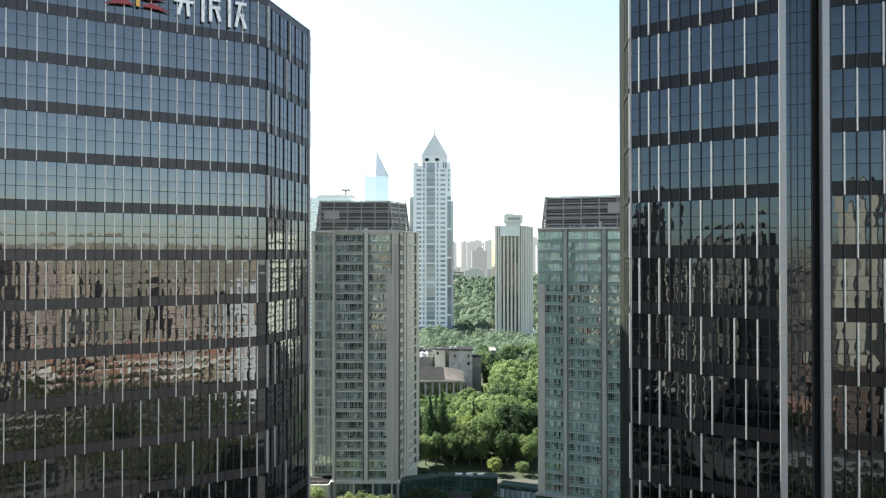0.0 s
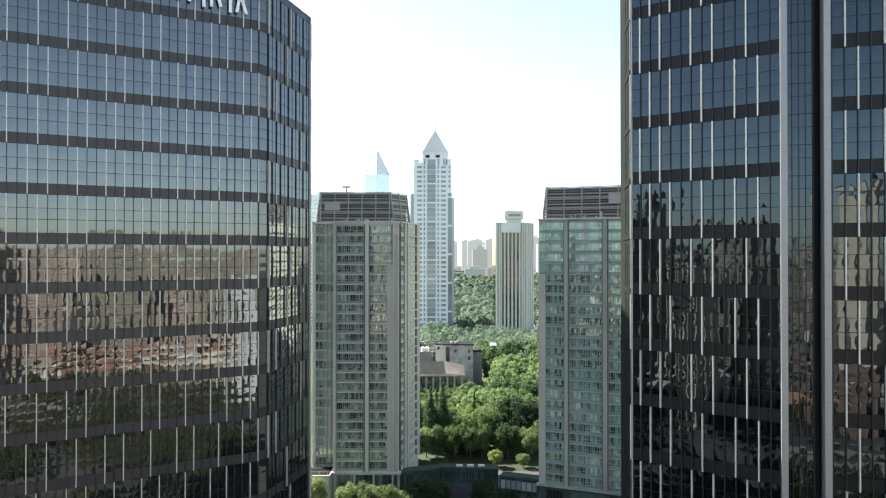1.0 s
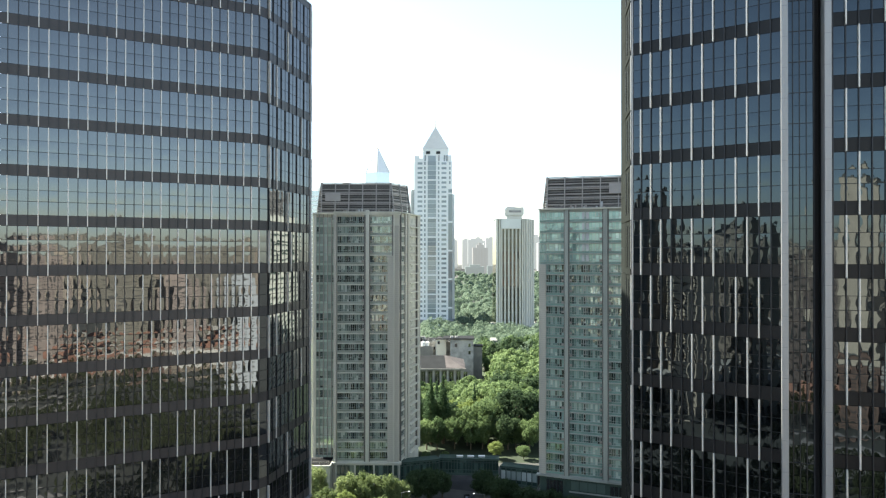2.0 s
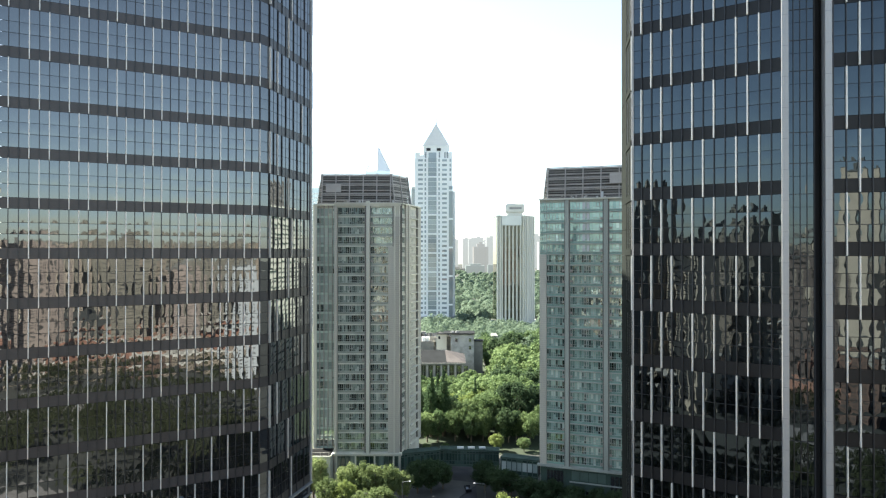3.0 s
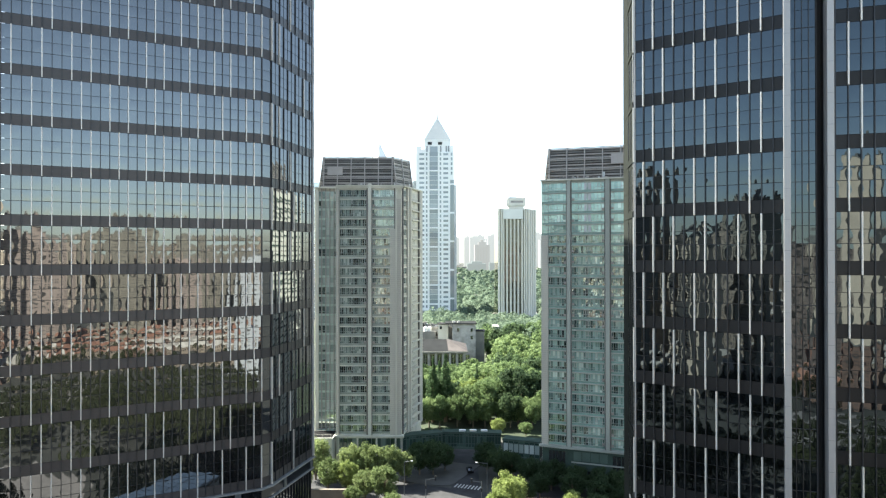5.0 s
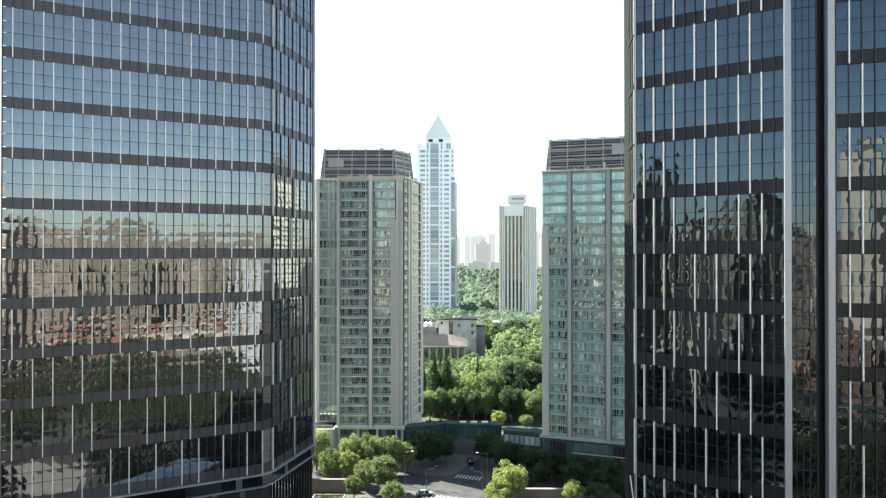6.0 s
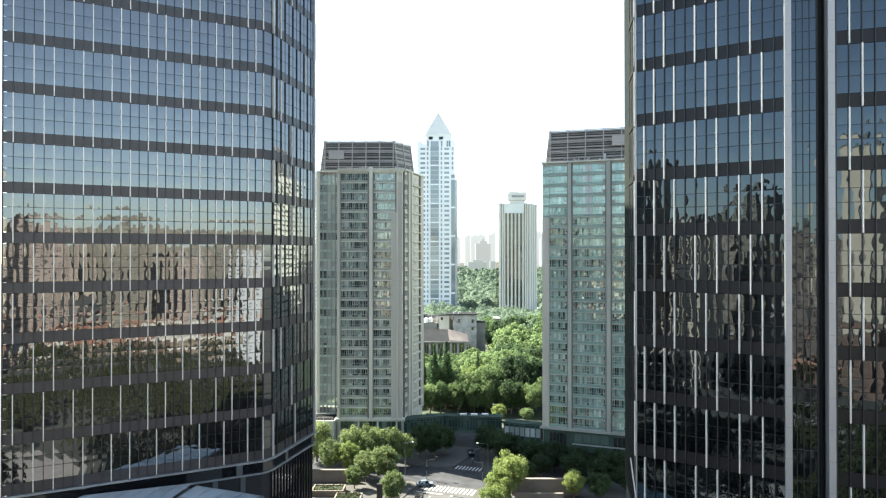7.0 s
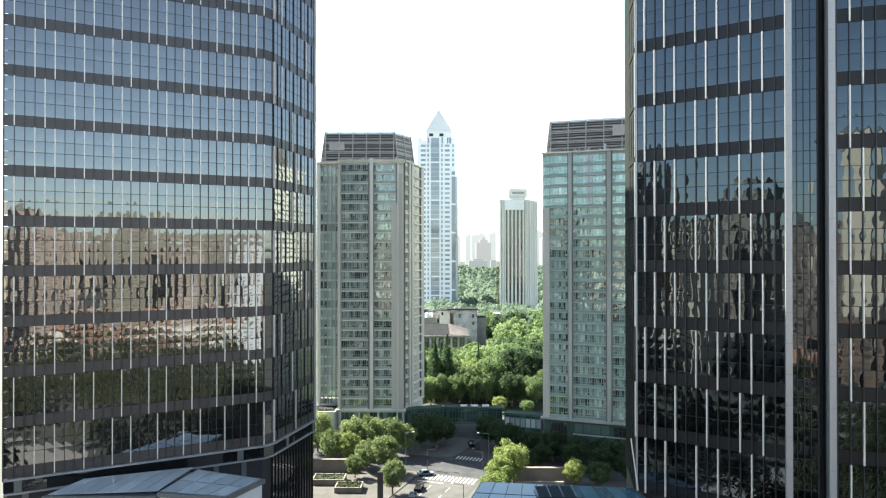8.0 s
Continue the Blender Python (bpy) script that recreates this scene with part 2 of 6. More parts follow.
HOME_GLASS_GREEN = glass_wall("green_home_glass", (0.16, 0.27, 0.247), 0.12, (0.80, 1.0, 0.96), 0.008, 0.5,
                              [(0.35, (0.25, 0.39, 0.357)), (0.6, (0.36, 0.52, 0.477)), (0.85, (0.62, 0.76, 0.72))])
GREEN_PANEL = material("green_glass_panel", (0.2, 0.315, 0.278), 0.25, 0, 0.14, 3, 0.3, random_tint=0.14)
WINDOW_FRAME = material("window_frame_metal", (0.36, 0.38, 0.36), 0.5, 0.2, 0.1)
LOUVRE_DARK = material("dark_louvre_metal", (0.15, 0.145, 0.137), 0.55, 0.2, 0.15, 4, 0.3)
PLANT = material("plant_room_wall", (0.055, 0.055, 0.055), 0.8)
BASE_GLASS = glass_wall("base_glass", (0.025, 0.045, 0.04), 0.1, (0.85, 1.0, 0.94), 0.01, 0.5, [(0.4, (0.06, 0.09, 0.08)), (0.7, (0.2, 0.26, 0.23)), (0.9, (0.5, 0.55, 0.5))])
VENT_WHITE = material("white_vent_metal", (0.75, 0.75, 0.73), 0.5)
BRIDGE_ROOF = material("green_roof_sheet", (0.06, 0.088, 0.074), 0.9, 0.0, 0.15, 2, 0.3, ior=1.12)
LOUVRE = material("louvre_metal", (0.3, 0.282, 0.262), 0.55, 0.2, 0.15, 4, 0.3)
LOUVRE_LIGHT = material("louvre_frame", (0.38, 0.36, 0.34), 0.55, 0.2, 0.1)
WHITE_TILE = material("white_tile_cladding", (0.86, 0.86, 0.84), 0.6, 0, 0.05, 3, 0.06, streak=True)
WHITE_WALL = material("white_cladding", (0.5, 0.515, 0.53), 0.6, 0, 0.05, 3, 0.06, streak=True)
# Far towers' glass is paled: haze put into the body colour.
HAZY_GLASS = glass_wall("hazy_far_glass", (0.5, 0.545, 0.55), 0.3, (0.95, 1.0, 1.0), 0.0)
PODIUM_GREY = material("podium_grey", (0.2, 0.21, 0.21), 0.8, 0, 0.12, 2, 0.1)
PALE_ROOFING = material("grey_roof_tiles", (0.7, 0.67, 0.6), 0.7, 0, 0.08, 1, 0.1)
TAN_PALE = material("pale_tan_panel", (0.72, 0.72, 0.66), 0.7, 0, 0.06, 2, 0.1)
BRONZE = material("bronze_metal", (0.16, 0.155, 0.135), 0.6, 0.1)
TAN_STONE = material("tan_stone", (0.66, 0.63, 0.54), 0.7, 0, 0.08, 2, 0.1, streak=True)
SHADED_GLASS = glass_wall("grey_window_glass", (0.23, 0.26, 0.27), 0.07, (0.95, 0.98, 1.0), 0.0)
BRONZE_GLASS = glass_wall("bronze_glass", (0.06, 0.052, 0.04), 0.05, (0.95, 0.95, 0.85), 0.0)
ASPHALT = material("asphalt", (0.05, 0.05, 0.053), 0.85, 0, 0.25, 9, 0.25, 0.3, ior=1.2)
LIGHT_ASPHALT = material("worn_concrete_road", (0.085, 0.082, 0.079), 0.85, 0, 0.22, 9, 0.2, 0.2, ior=1.15)
PAVING = material("paving_stone", (0.088, 0.083, 0.077), 0.8, 0, 0.18, 5, 0.3, ior=1.15)
# Paving again, with the shade round the junction put into its colour.
PAVING_SHADED = material("shaded_paving", (0.065, 0.065, 0.062), 0.85, 0, 0.2, 5, 0.3)
BRIDGE_METAL = material("green_bridge_metal", (0.085, 0.13, 0.112), 0.5, 0.2, 0.12, 4, 0.3)
BRIDGE_GLASS = glass_wall("bridge_glass", (0.02, 0.036, 0.031), 0.1, (0.8, 1.0, 0.92), 0.01, 0.5, [(0.35, (0.05, 0.085, 0.072)), (0.6, (0.1, 0.16, 0.135)), (0.85, (0.22, 0.3, 0.26))])
BRIDGE_LIT = glass_wall("pale_bridge_glass", (0.1, 0.15, 0.13), 0.1, (0.9, 1.0, 0.95), 0.01, 0.5, [(0.3, (0.4, 0.46, 0.43)), (0.5, (0.65, 0.7, 0.66)), (0.75, (0.85, 0.87, 0.84))])
MARKING = material("road_paint", (0.4, 0.4, 0.385), 0.7, 0, 0.15, 6, 1.0)
GROUND = material("city_ground", (0.05, 0.05, 0.043), 0.95, 0, 0.3, 0.5, 0.02)
# Darkened base: shade of the park trees is put into the lawn.
GRASS = material("grass", (0.022, 0.035, 0.013), 0.95, 0, 0.35, 3, 0.1)
BARK = material("bark", (0.13, 0.1, 0.07), 0.9, 0, 0.2, 12, 2)
LEAF = leaves("plane_tree_leaves", (0.075, 0.125, 0.055), (0.24, 0.31, 0.135))
# Paler, greyer green: distance haze is put into the leaf colour.
LEAF_HAZY = leaves("hazy_far_leaves", (0.095, 0.135, 0.095), (0.185, 0.24, 0.165))
# Near-black green: shade over the square's trees put into the leaf colour.
LEAF_SHADED = leaves("shaded_tree_leaves", (0.004, 0.007, 0.003), (0.012, 0.017, 0.008))
PALE_PAVING = material("pale_square_paving", (0.24, 0.22, 0.21), 0.85, 0, 0.2, 4, 0.2, ior=1.15)
PLANTER = material("planter_stone", (0.19, 0.165, 0.14), 0.85, 0, 0.15, 5, 0.4, ior=1.2)
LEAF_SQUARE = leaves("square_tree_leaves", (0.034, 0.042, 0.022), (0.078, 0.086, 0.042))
LEAF_CONE = leaves("conifer_leaves", (0.045, 0.085, 0.04), (0.1, 0.15, 0.07))
# Dark evergreens; for trees by the bridge, shade is in the green too.
LEAF_DARK = leaves("dark_and_shaded_leaves", (0.032, 0.054, 0.028), (0.08, 0.12, 0.058))
LEAF_YELLOW = leaves("young_leaves", (0.13, 0.175, 0.05), (0.28, 0.33, 0.12))
LEAF_STREET = leaves("street_tree_leaves", (0.09, 0.13, 0.05), (0.29, 0.34, 0.15))
ROOF_VENT = material("teal_vent_metal", (0.01, 0.02, 0.026), 0.8, ior=1.2)
ROOF_GLASS = glass_wall("blue_roof_glass", (0.03, 0.075, 0.1), 0.03, (0.9, 0.97, 1.0), 0.01)
# Left podium roof: body paled to stand in for mirrored sky.
ROOF_GLASS_PALE = glass_wall("sky_paled_roof_glass", (0.27, 0.3, 0.315), 0.2, (0.95, 0.98, 1.0), 0.01)
OLD_CONCRETE = material("sooty_concrete", (0.36, 0.355, 0.34), 0.9, 0, 0.3, 3, 0.3, ior=1.15)
CONCRETE = material("weathered_concrete", (0.21, 0.205, 0.19), 0.85, 0, 0.2, 3, 0.25, ior=1.15)
DARK_ROOF = material("dark_roof_sheet", (0.016, 0.016, 0.0165), 0.9, 0, 0.2, 2, 0.2, ior=1.08)
WINDOW_DARK = glass_wall("dark_window", (0.03, 0.03, 0.032), 0.15, (1, 1, 1))
BLUE_SHEET = material("blue_grey_sheet", (0.09, 0.12, 0.16), 0.6)
RED_SIGN = material("red_sign", (0.32, 0.035, 0.04), 0.4)
GOLD_SIGN = material("gold_sign", (0.8, 0.45, 0.08), 0.4)
WHITE_SIGN = material("white_sign", (0.85, 0.85, 0.85), 0.4, 0, 0.03)


# ---- setting: ground and roads ----
def sheet(plan, z0, z1):
    return Shape().prism(plan, z0, z1)


def rect(x0, x1, y0, y1):
    return [(x0, y0), (x1, y0), (x1, y1), (x0, y1)]


single("ground", sheet([(4700 * math.cos(2 * math.pi * i / 48), 4700 * math.sin(2 * math.pi * i / 48)) for i in range(48)], -1.0, 0.0), GROUND,
       "grey city ground that runs to the horizon", "ground", kind="structure")
JUNCTION = pose(3, 186, 0, 0, 0, -20)
def on(plan):
    return [tuple((JUNCTION @ Vector((u, v, 0)))[:2]) for u, v in plan]
single("road_junction", sheet([*on([(-70, -5.5), (8, -5.5)]), (13, 183), (60, 187), (60, 198), (12, 194), *on([(8, 7.5), (-70, 7.5)])], 0, 0.02), ASPHALT,
       "dark asphalt street junction with white crossings", "road", kind="structure")
single("road_front", sheet(on([(-7.5, -130), (7.8, -130), (7.8, -5.5), (-7.5, -5.5)]), 0, 0.02), LIGHT_ASPHALT, "pale worn road between two office towers", "road", kind="structure")
single("road_back", sheet([(1.3, 194.7), (9.3, 191.8), (10, 245), (2, 245)], 0, 0.024), ASPHALT, "shaded asphalt lane under a glazed bridge", "road", kind="structure")


# ---- the office towers ----
Z0, BAND = 22.5, 7.95             # underside of the first band, height of a double-storey band
ROWS_OF_GLASS = ((1.75, 3.9), (3.95, 5.72), (5.75, 7.93))
TOP = 127.0


def bulged(w, h, b, cols=4, rows=4):
    """A thin pane with a slight bulge b, its outer face at -y."""
    vs, fs = [], []
    for j in range(rows + 1):
        for i in range(cols + 1):
            u, v = i / cols * 2 - 1, j / rows * 2 - 1
            vs.append((u * w / 2, -b * (1 - u * u) * (1 - v * v * 0.8), v * h / 2))
    for j in range(rows):
        for i in range(cols):
            n = j * (cols + 1) + i
            fs.append((n, n + 1, n + cols + 2, n + cols + 1))
    return vs, fs


def curtain_wall(tower, p0, p1, n, patterns, rng, quota, depth=0.42, fin_mat=None, glass=None, z_near=(46, 78), z0=Z0, band_h=BAND, panel_mat=None, mull_depth=0.22):
    """One facade of a tower: panes, spandrel panels, mullions, transoms and staggered upright fins."""
    m, length = along(p0, p1)
    w = length / n
    bands = 13
    k_h = band_h / BAND
    glass_rows = [(a * k_h, b * k_h) for a, b in ROWS_OF_GLASS]
    top = z0 + band_h * bands + 1.2
    rest_pane, rest_panel, rest_fin = Shape(), Shape(), Shape()
    shapes = {}
    for r, (a, b) in enumerate(glass_rows):
        for k in range(5):
            vs, fs = bulged(w - 0.06, b - a - 0.04, 0.002 + k * 0.0036)
            s = Shape().add(vs, fs)
            shapes[r, k] = (s.mesh("glass_pane", glass or TOWER_GLASS, True), vs, fs)
    panel = Shape().box(-w / 2 + 0.012, w / 2 - 0.012, -0.03, 0.05, 0.01, 1.72 * k_h)
    panel_me = panel.mesh("spandrel_panel", panel_mat or SPANDREL)
    fin = Shape().box(-0.072, 0.072, -depth, 0.02, 0.0, band_h - 0.06)
    fin_me = fin.mesh("fin", fin_mat or FIN)
    left = dict(quota)
    order = sorted(range(bands), key=lambda i: 0 if z_near[0] <= z0 + band_h * i <= z_near[1] else 1)
    for band in order:
        zb = z0 + band_h * band
        for i in range(n):
            x = (i + 0.5) * w
            for r, (a, b) in enumerate(glass_rows):
                me, vs, fs = shapes[r, rng.randrange(5)]
                tilt = pose(x, -0.02, zb + (a + b) / 2, rng.gauss(0, 0.12), 0, rng.gauss(0, 0.14))
                if left["pane"] > 0:
                    left["pane"] -= 1
                    piece("glass_pane", me, tower, m @ tilt)
                else:
                    mt = m @ tilt
                    rest_pane.add([mt @ Vector(v) for v in vs], fs)
            mp = m @ pose(x, 0, zb)
            if left["panel"] > 0:
                left["panel"] -= 1
                piece("spandrel_panel", panel_me, tower, mp)
            else:
                rest_panel.add([mp @ Vector(v) for v in panel.v], panel.f)
        for i in patterns[band % 2]:
            mf = m @ pose(i * w, -0.03, zb + 0.03)
            if left["fin"] > 0:
                left["fin"] -= 1
                piece("fin", fin_me, tower, mf)
            else:
                rest_fin.add([mf @ Vector(v) for v in fin.v], fin.f)
    mull = Shape().box(-0.055, 0.055, -mull_depth, 0.0, z0, z0 + band_h * bands).mesh("mullion", MULLION)
    for i in range(n + 1):
        piece("mullion", mull, tower, m @ pose(i * w, -0.03, 0))
    thick = Shape().box(0, length, -0.035, 0.0, -0.03, 0.03).mesh("transom", MULLION)
    thin = Shape().box(0, length, -0.025, 0.0, -0.018, 0.018).mesh("transom", MULLION)
    for band in range(bands):
        piece("transom", thick, tower, m @ pose(0, -0.03, z0 + band_h * band + 3.925 * k_h))
        piece("transom", thin, tower, m @ pose(0, -0.03, z0 + band_h * band + 5.735 * k_h))
    part("parapet_band", Shape().box(0, length, -0.08, 0.3, z0 + band_h * bands, top, m), SPANDREL, tower)
    part("parapet_cap", Shape().box(0, length, -0.2, 0.5, top, top + 0.18, m), PILASTER, tower, "pale metal parapet cap")
    for name, s, mat, smooth in (("glazing", rest_pane, glass or TOWER_GLASS, True), ("cladding", rest_panel, panel_mat or SPANDREL, False), ("fin_rest", rest_fin, fin_mat or FIN, False)):
        if s.v:
            part(name, s, mat, tower, "", smooth, "stuff")
    return m, length, w


rng = random.Random(4)
# left tower: main face, then a face that turns away, round to the back
LA, LB, LC = (-70.0, 108.47), (-34.3, 128.32), (-28.7, 148.6)
CUT = (-33.05, 130.4)
office_tower = thing("office_tower", "dark blue glass office tower with staggered white upright fins", "tower", at=(0, 0, 0))
part("core", Shape().prism([(-69.7, 109.0), (-34.7, 128.7), (-33.6, 130.7), (-29.4, 148.3), (-55, 170), (-86, 150)], 0.0, TOP - 0.6), CORE, office_tower)
part("roof", Shape().prism([(-69.7, 109.0), (-34.7, 128.7), (-33.6, 130.7), (-29.4, 148.3), (-55, 170), (-86, 150)], TOP - 0.55, TOP - 0.2), ROOFING, office_tower)
NL = 29
from_corner = ((0, 2, 5, 8, 10, 13, 16, 18, 21, 24, 26, 29), (1, 4, 6, 9, 12, 14, 17, 20, 22, 25, 28, 30))
curtain_wall(office_tower, LA, LB, NL, [[NL - k for k in row if k < NL] for row in from_corner], rng, {"pane": 220, "panel": 160, "fin": 130})
curtain_wall(office_tower, LB, CUT, 1, [[1], []], rng, {"pane": 0, "panel": 0, "fin": 10})
curtain_wall(office_tower, CUT, LC, 11, [[1, 3, 5, 7, 9], [0, 2, 4, 6, 8, 10]], rng, {"pane": 60, "panel": 60, "fin": 100}, 0.17, MULLION, mull_depth=0.04)
mB2, _ = along(CUT, LC)
for k in range(13):
    part("fin", Shape().box(-0.08, 0.08, -0.2, 0.02, Z0 + BAND * k + 0.03, Z0 + BAND * (k + 1) - 0.03, mB2 @ pose((3.2, 7.9)[k % 2] + 6.2 * (k % 3 == 0), -0.03, 0)), FIN, office_tower)
curtain_wall(office_tower, LC, (-54.5, 170.4), 6, [[0], [3]], rng, {"pane": 0, "panel": 0, "fin": 0})
part("end_cover", Shape().box(-0.14, 0.02, -0.34, 0.9, Z0 - 0.4, TOP, along(LA, LB)[0]), SPANDREL, office_tower)
part("corner_post", Shape().box(-0.3, 0.25, -0.35, 0.3, Z0, TOP, Matrix.Translation((*LC, 0))), PILASTER, office_tower, "pale metal corner post")

# right tower: main face, slot between two pilasters, second face
Z0R, BANDR = 24.2, 7.77
TOPR = Z0R + 13 * BANDR + 1.2
RA, RB, RE = (26.6, 98.67), (42.55, 87.37), (78.0, 76.9)
office_tower_2 = thing("office_tower", "dark glass office tower with two tall silver pilasters", "tower")
plan = [(27.6, 99.0), (42.5, 88.4), (43.8, 89.6), (47.6, 88.5), (48.0, 86.7), (78.2, 77.6), (95, 110), (60, 140), (29.0, 113.4)]
part("core", Shape().prism(plan, 0.0, TOPR - 0.6), CORE, office_tower_2)
part("roof", Shape().prism(plan, TOPR - 0.55, TOPR - 0.2), ROOFING, office_tower_2)
curtain_wall(office_tower_2, RA, RB, 14, [[1, 3, 6, 8, 11], [0, 2, 4, 7, 10, 12]], rng, {"pane": 220, "panel": 130, "fin": 80}, glass=TOWER_GLASS_SHADED, panel_mat=SPANDREL_SHADED, z0=Z0R, band_h=BANDR)
curtain_wall(office_tower_2, (47.9, 85.8), RE, 22, [[1, 4, 6, 9, 12, 14, 17, 20], [2, 5, 7, 10, 13, 15, 18, 21]], rng, {"pane": 70, "panel": 60, "fin": 40}, glass=TOWER_GLASS_SHADED, panel_mat=SPANDREL_SHADED, z0=Z0R, band_h=BANDR)
# the side face, nearly edge-on: metal panels, then a strip of glass with short fins
SA, SB, SC = (28.45, 111.7), (27.35, 104.6), (26.5, 98.8)
m_side, l_side = along(SA, SB)
m_strip, l_strip = along(SB, SC)
short = Shape().box(-0.06, 0.06, -0.1, 0.02, 0.05, BANDR - 1.7).mesh("short_fin", MULLION)
for k in range(26):
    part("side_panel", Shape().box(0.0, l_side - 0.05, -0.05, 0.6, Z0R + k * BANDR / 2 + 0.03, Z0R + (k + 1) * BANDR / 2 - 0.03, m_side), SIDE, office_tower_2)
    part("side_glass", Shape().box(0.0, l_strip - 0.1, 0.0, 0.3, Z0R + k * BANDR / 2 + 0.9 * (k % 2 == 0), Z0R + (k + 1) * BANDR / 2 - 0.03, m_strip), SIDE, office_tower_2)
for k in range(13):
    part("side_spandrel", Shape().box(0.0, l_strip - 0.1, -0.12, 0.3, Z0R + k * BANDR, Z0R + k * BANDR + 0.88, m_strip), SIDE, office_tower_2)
    for x in ((0.6, 3.2) if k % 2 else (1.9, 4.6)):
        piece("short_fin", short, office_tower_2, m_strip @ pose(x, 0, Z0R + k * BANDR + 1.0))
part("corner_post", Shape().box(-0.1, 0.12, -0.25, 0.3, Z0R, TOPR, Matrix.Translation((*RA, 0))), PILASTER, office_tower_2, "pale metal corner post")
part("corner_flare", Shape().tube((25.9, 98.9, 31.5), (26.7, 98.2, 24.4), 0.09, 0.09), FIN, office_tower_2, "white slanting edge at the foot of the corner")
for p in ((42.3, 87.5), (46.95, 86.05)):
    mm, _ = along(p, (p[0] + 0.957, p[1] - 0.29))
    pil = part("pilaster", Shape().box(0, 0.78, -0.6, 1.6, 0.0, TOPR + 0.5, mm), PILASTER, office_tower_2, "broad silver metal pilaster")
    for k in range(1, 33):
        part("joint", Shape().box(-0.004, 0.784, -0.604, 0.2, BANDR / 2 * k - 0.015, BANDR / 2 * k + 0.015, mm), SOFFIT, pil)
ms, ls = along((43.1, 87.8), (46.95, 86.7))
slot_w = 3.1
for i in range(4):
    x0 = 0.06 + i * slot_w / 4
    for k in range(26):
        zb = Z0R + k * BANDR / 2
        vs, fs = bulged(slot_w / 4 - 0.05, 2.2, rng.uniform(-0.004, 0.005))
        vs2, fs2 = bulged(slot_w / 4 - 0.05, 1.66, rng.uniform(-0.004, 0.005))
        s = Shape()
        a = ms @ pose(x0 + slot_w / 8, 0.2, zb + 1.12, rng.gauss(0, 0.15), 0, rng.gauss(0, 0.25))
        b = ms @ pose(x0 + slot_w / 8, 0.2, zb + 3.1, rng.gauss(0, 0.15), 0, rng.gauss(0, 0.25))
        s.add([a @ Vector(v) for v in vs], fs)
        s.add([b @ Vector(v) for v in vs2], fs2)
        part("slot_glass", s, TOWER_GLASS_SHADED, office_tower_2, "", True)
    part("slot_mullion", Shape().box(x0 - 0.045, x0 + 0.045, 0.06, 0.3, Z0R, TOPR, ms), MULLION, office_tower_2)
part("slot_wall", Shape().box(slot_w + 0.05, slot_w + 0.2, 0.0, 1.6, 0, TOPR, ms), CORE, office_tower_2)
for k in range(26):
    part("slot_transom", Shape().box(0.02, slot_w, 0.1, 0.3, Z0R + k * BANDR / 2 - 0.04, Z0R + k * BANDR / 2 + 0.04, ms), MULLION, office_tower_2)


# base of the left tower: two ledges with a dark fascia between, columns, close-set uprights below the turning face
def ring(points, out, back, z0, z1):
    """A band that follows a line of wall points, mitred at its corners; it reaches out from the wall by `out` and back by `back`."""
    pts = [Vector(p) for p in points]
    dirs = [(b - a).normalized() for a, b in zip(pts, pts[1:])]
    rims = []
    for i, p in enumerate(pts):
        d0, d1 = dirs[max(0, i - 1)], dirs[min(len(dirs) - 1, i)]
        n = (Vector((d0.y, -d0.x)) + Vector((d1.y, -d1.x))).normalized()
        k = 1 / max(0.5, n.dot(Vector((d1.y, -d1.x))))
        rims.append((p + n * out * k, p - n * back * k))
    s = Shape()
    for (a, b), (c, d) in zip(rims, rims[1:]):
        s.add([(*a, z0), (*c, z0), (*d, z0), (*b, z0), (*a, z1), (*c, z1), (*d, z1), (*b, z1)],
              [(3, 2, 1, 0), (4, 5, 6, 7), (0, 1, 5, 4), (1, 2, 6, 5), (2, 3, 7, 6), (3, 0, 4, 7)])
    return s


m, length = along(LA, LB)
m2, length2 = along(CUT, LC)
wall_line = [LA, LB, CUT, LC]
part("ledge", ring(wall_line, 0.62, 0.5, Z0 - 0.36, Z0 - 0.04), LEDGE, office_tower, "grey metal ledge under the lowest fins")
part("fascia", ring(wall_line, 0.12, 0.5, Z0 - 2.3, Z0 - 0.4), FASCIA, office_tower, "dark glazed fascia band")
part("lower_ledge", ring(wall_line, 0.4, 0.5, Z0 - 2.62, Z0 - 2.34), LEDGE, office_tower)
for x in (2.0, 36.6):
    part("fascia_plate", Shape().box(-0.55, 0.55, -0.3, 0.0, Z0 - 2.3, Z0 - 0.4, m @ pose(x, 0, 0)), SOFFIT, office_tower)
for x in (5.5, 17.6):
    part("fascia_plate", Shape().box(-0.5, 0.5, -0.3, 0.0, Z0 - 2.3, Z0 - 0.4, m2 @ pose(x, 0, 0)), SOFFIT, office_tower)
for i in range(15):
    part("base_fin", Shape().box(-0.035, 0.035, -0.1, 0.2, 0.0, Z0 - 2.64, m2 @ pose(0.5 + i * 1.28, 0.3, 0)), MULLION, office_tower)
for i in range(14):
    part("base_glass", Shape().box(0.58 + i * 1.28, 1.7 + i * 1.28, 0.45, 0.55, 0.0, Z0 - 2.66, m2), TOWER_GLASS, office_tower)
for i in range(8):
    part("base_column", Shape().box(-0.45, 0.45, 0.1, 1.4, 0.0, Z0 - 2.64, m @ pose(3 + i * 4.9, 0, 0)), SOFFIT, office_tower)
part("base_wall", Shape().box(0, length - 0.5, 0.9, 1.2, 0.0, Z0 - 2.64, m), TOWER_GLASS, office_tower)

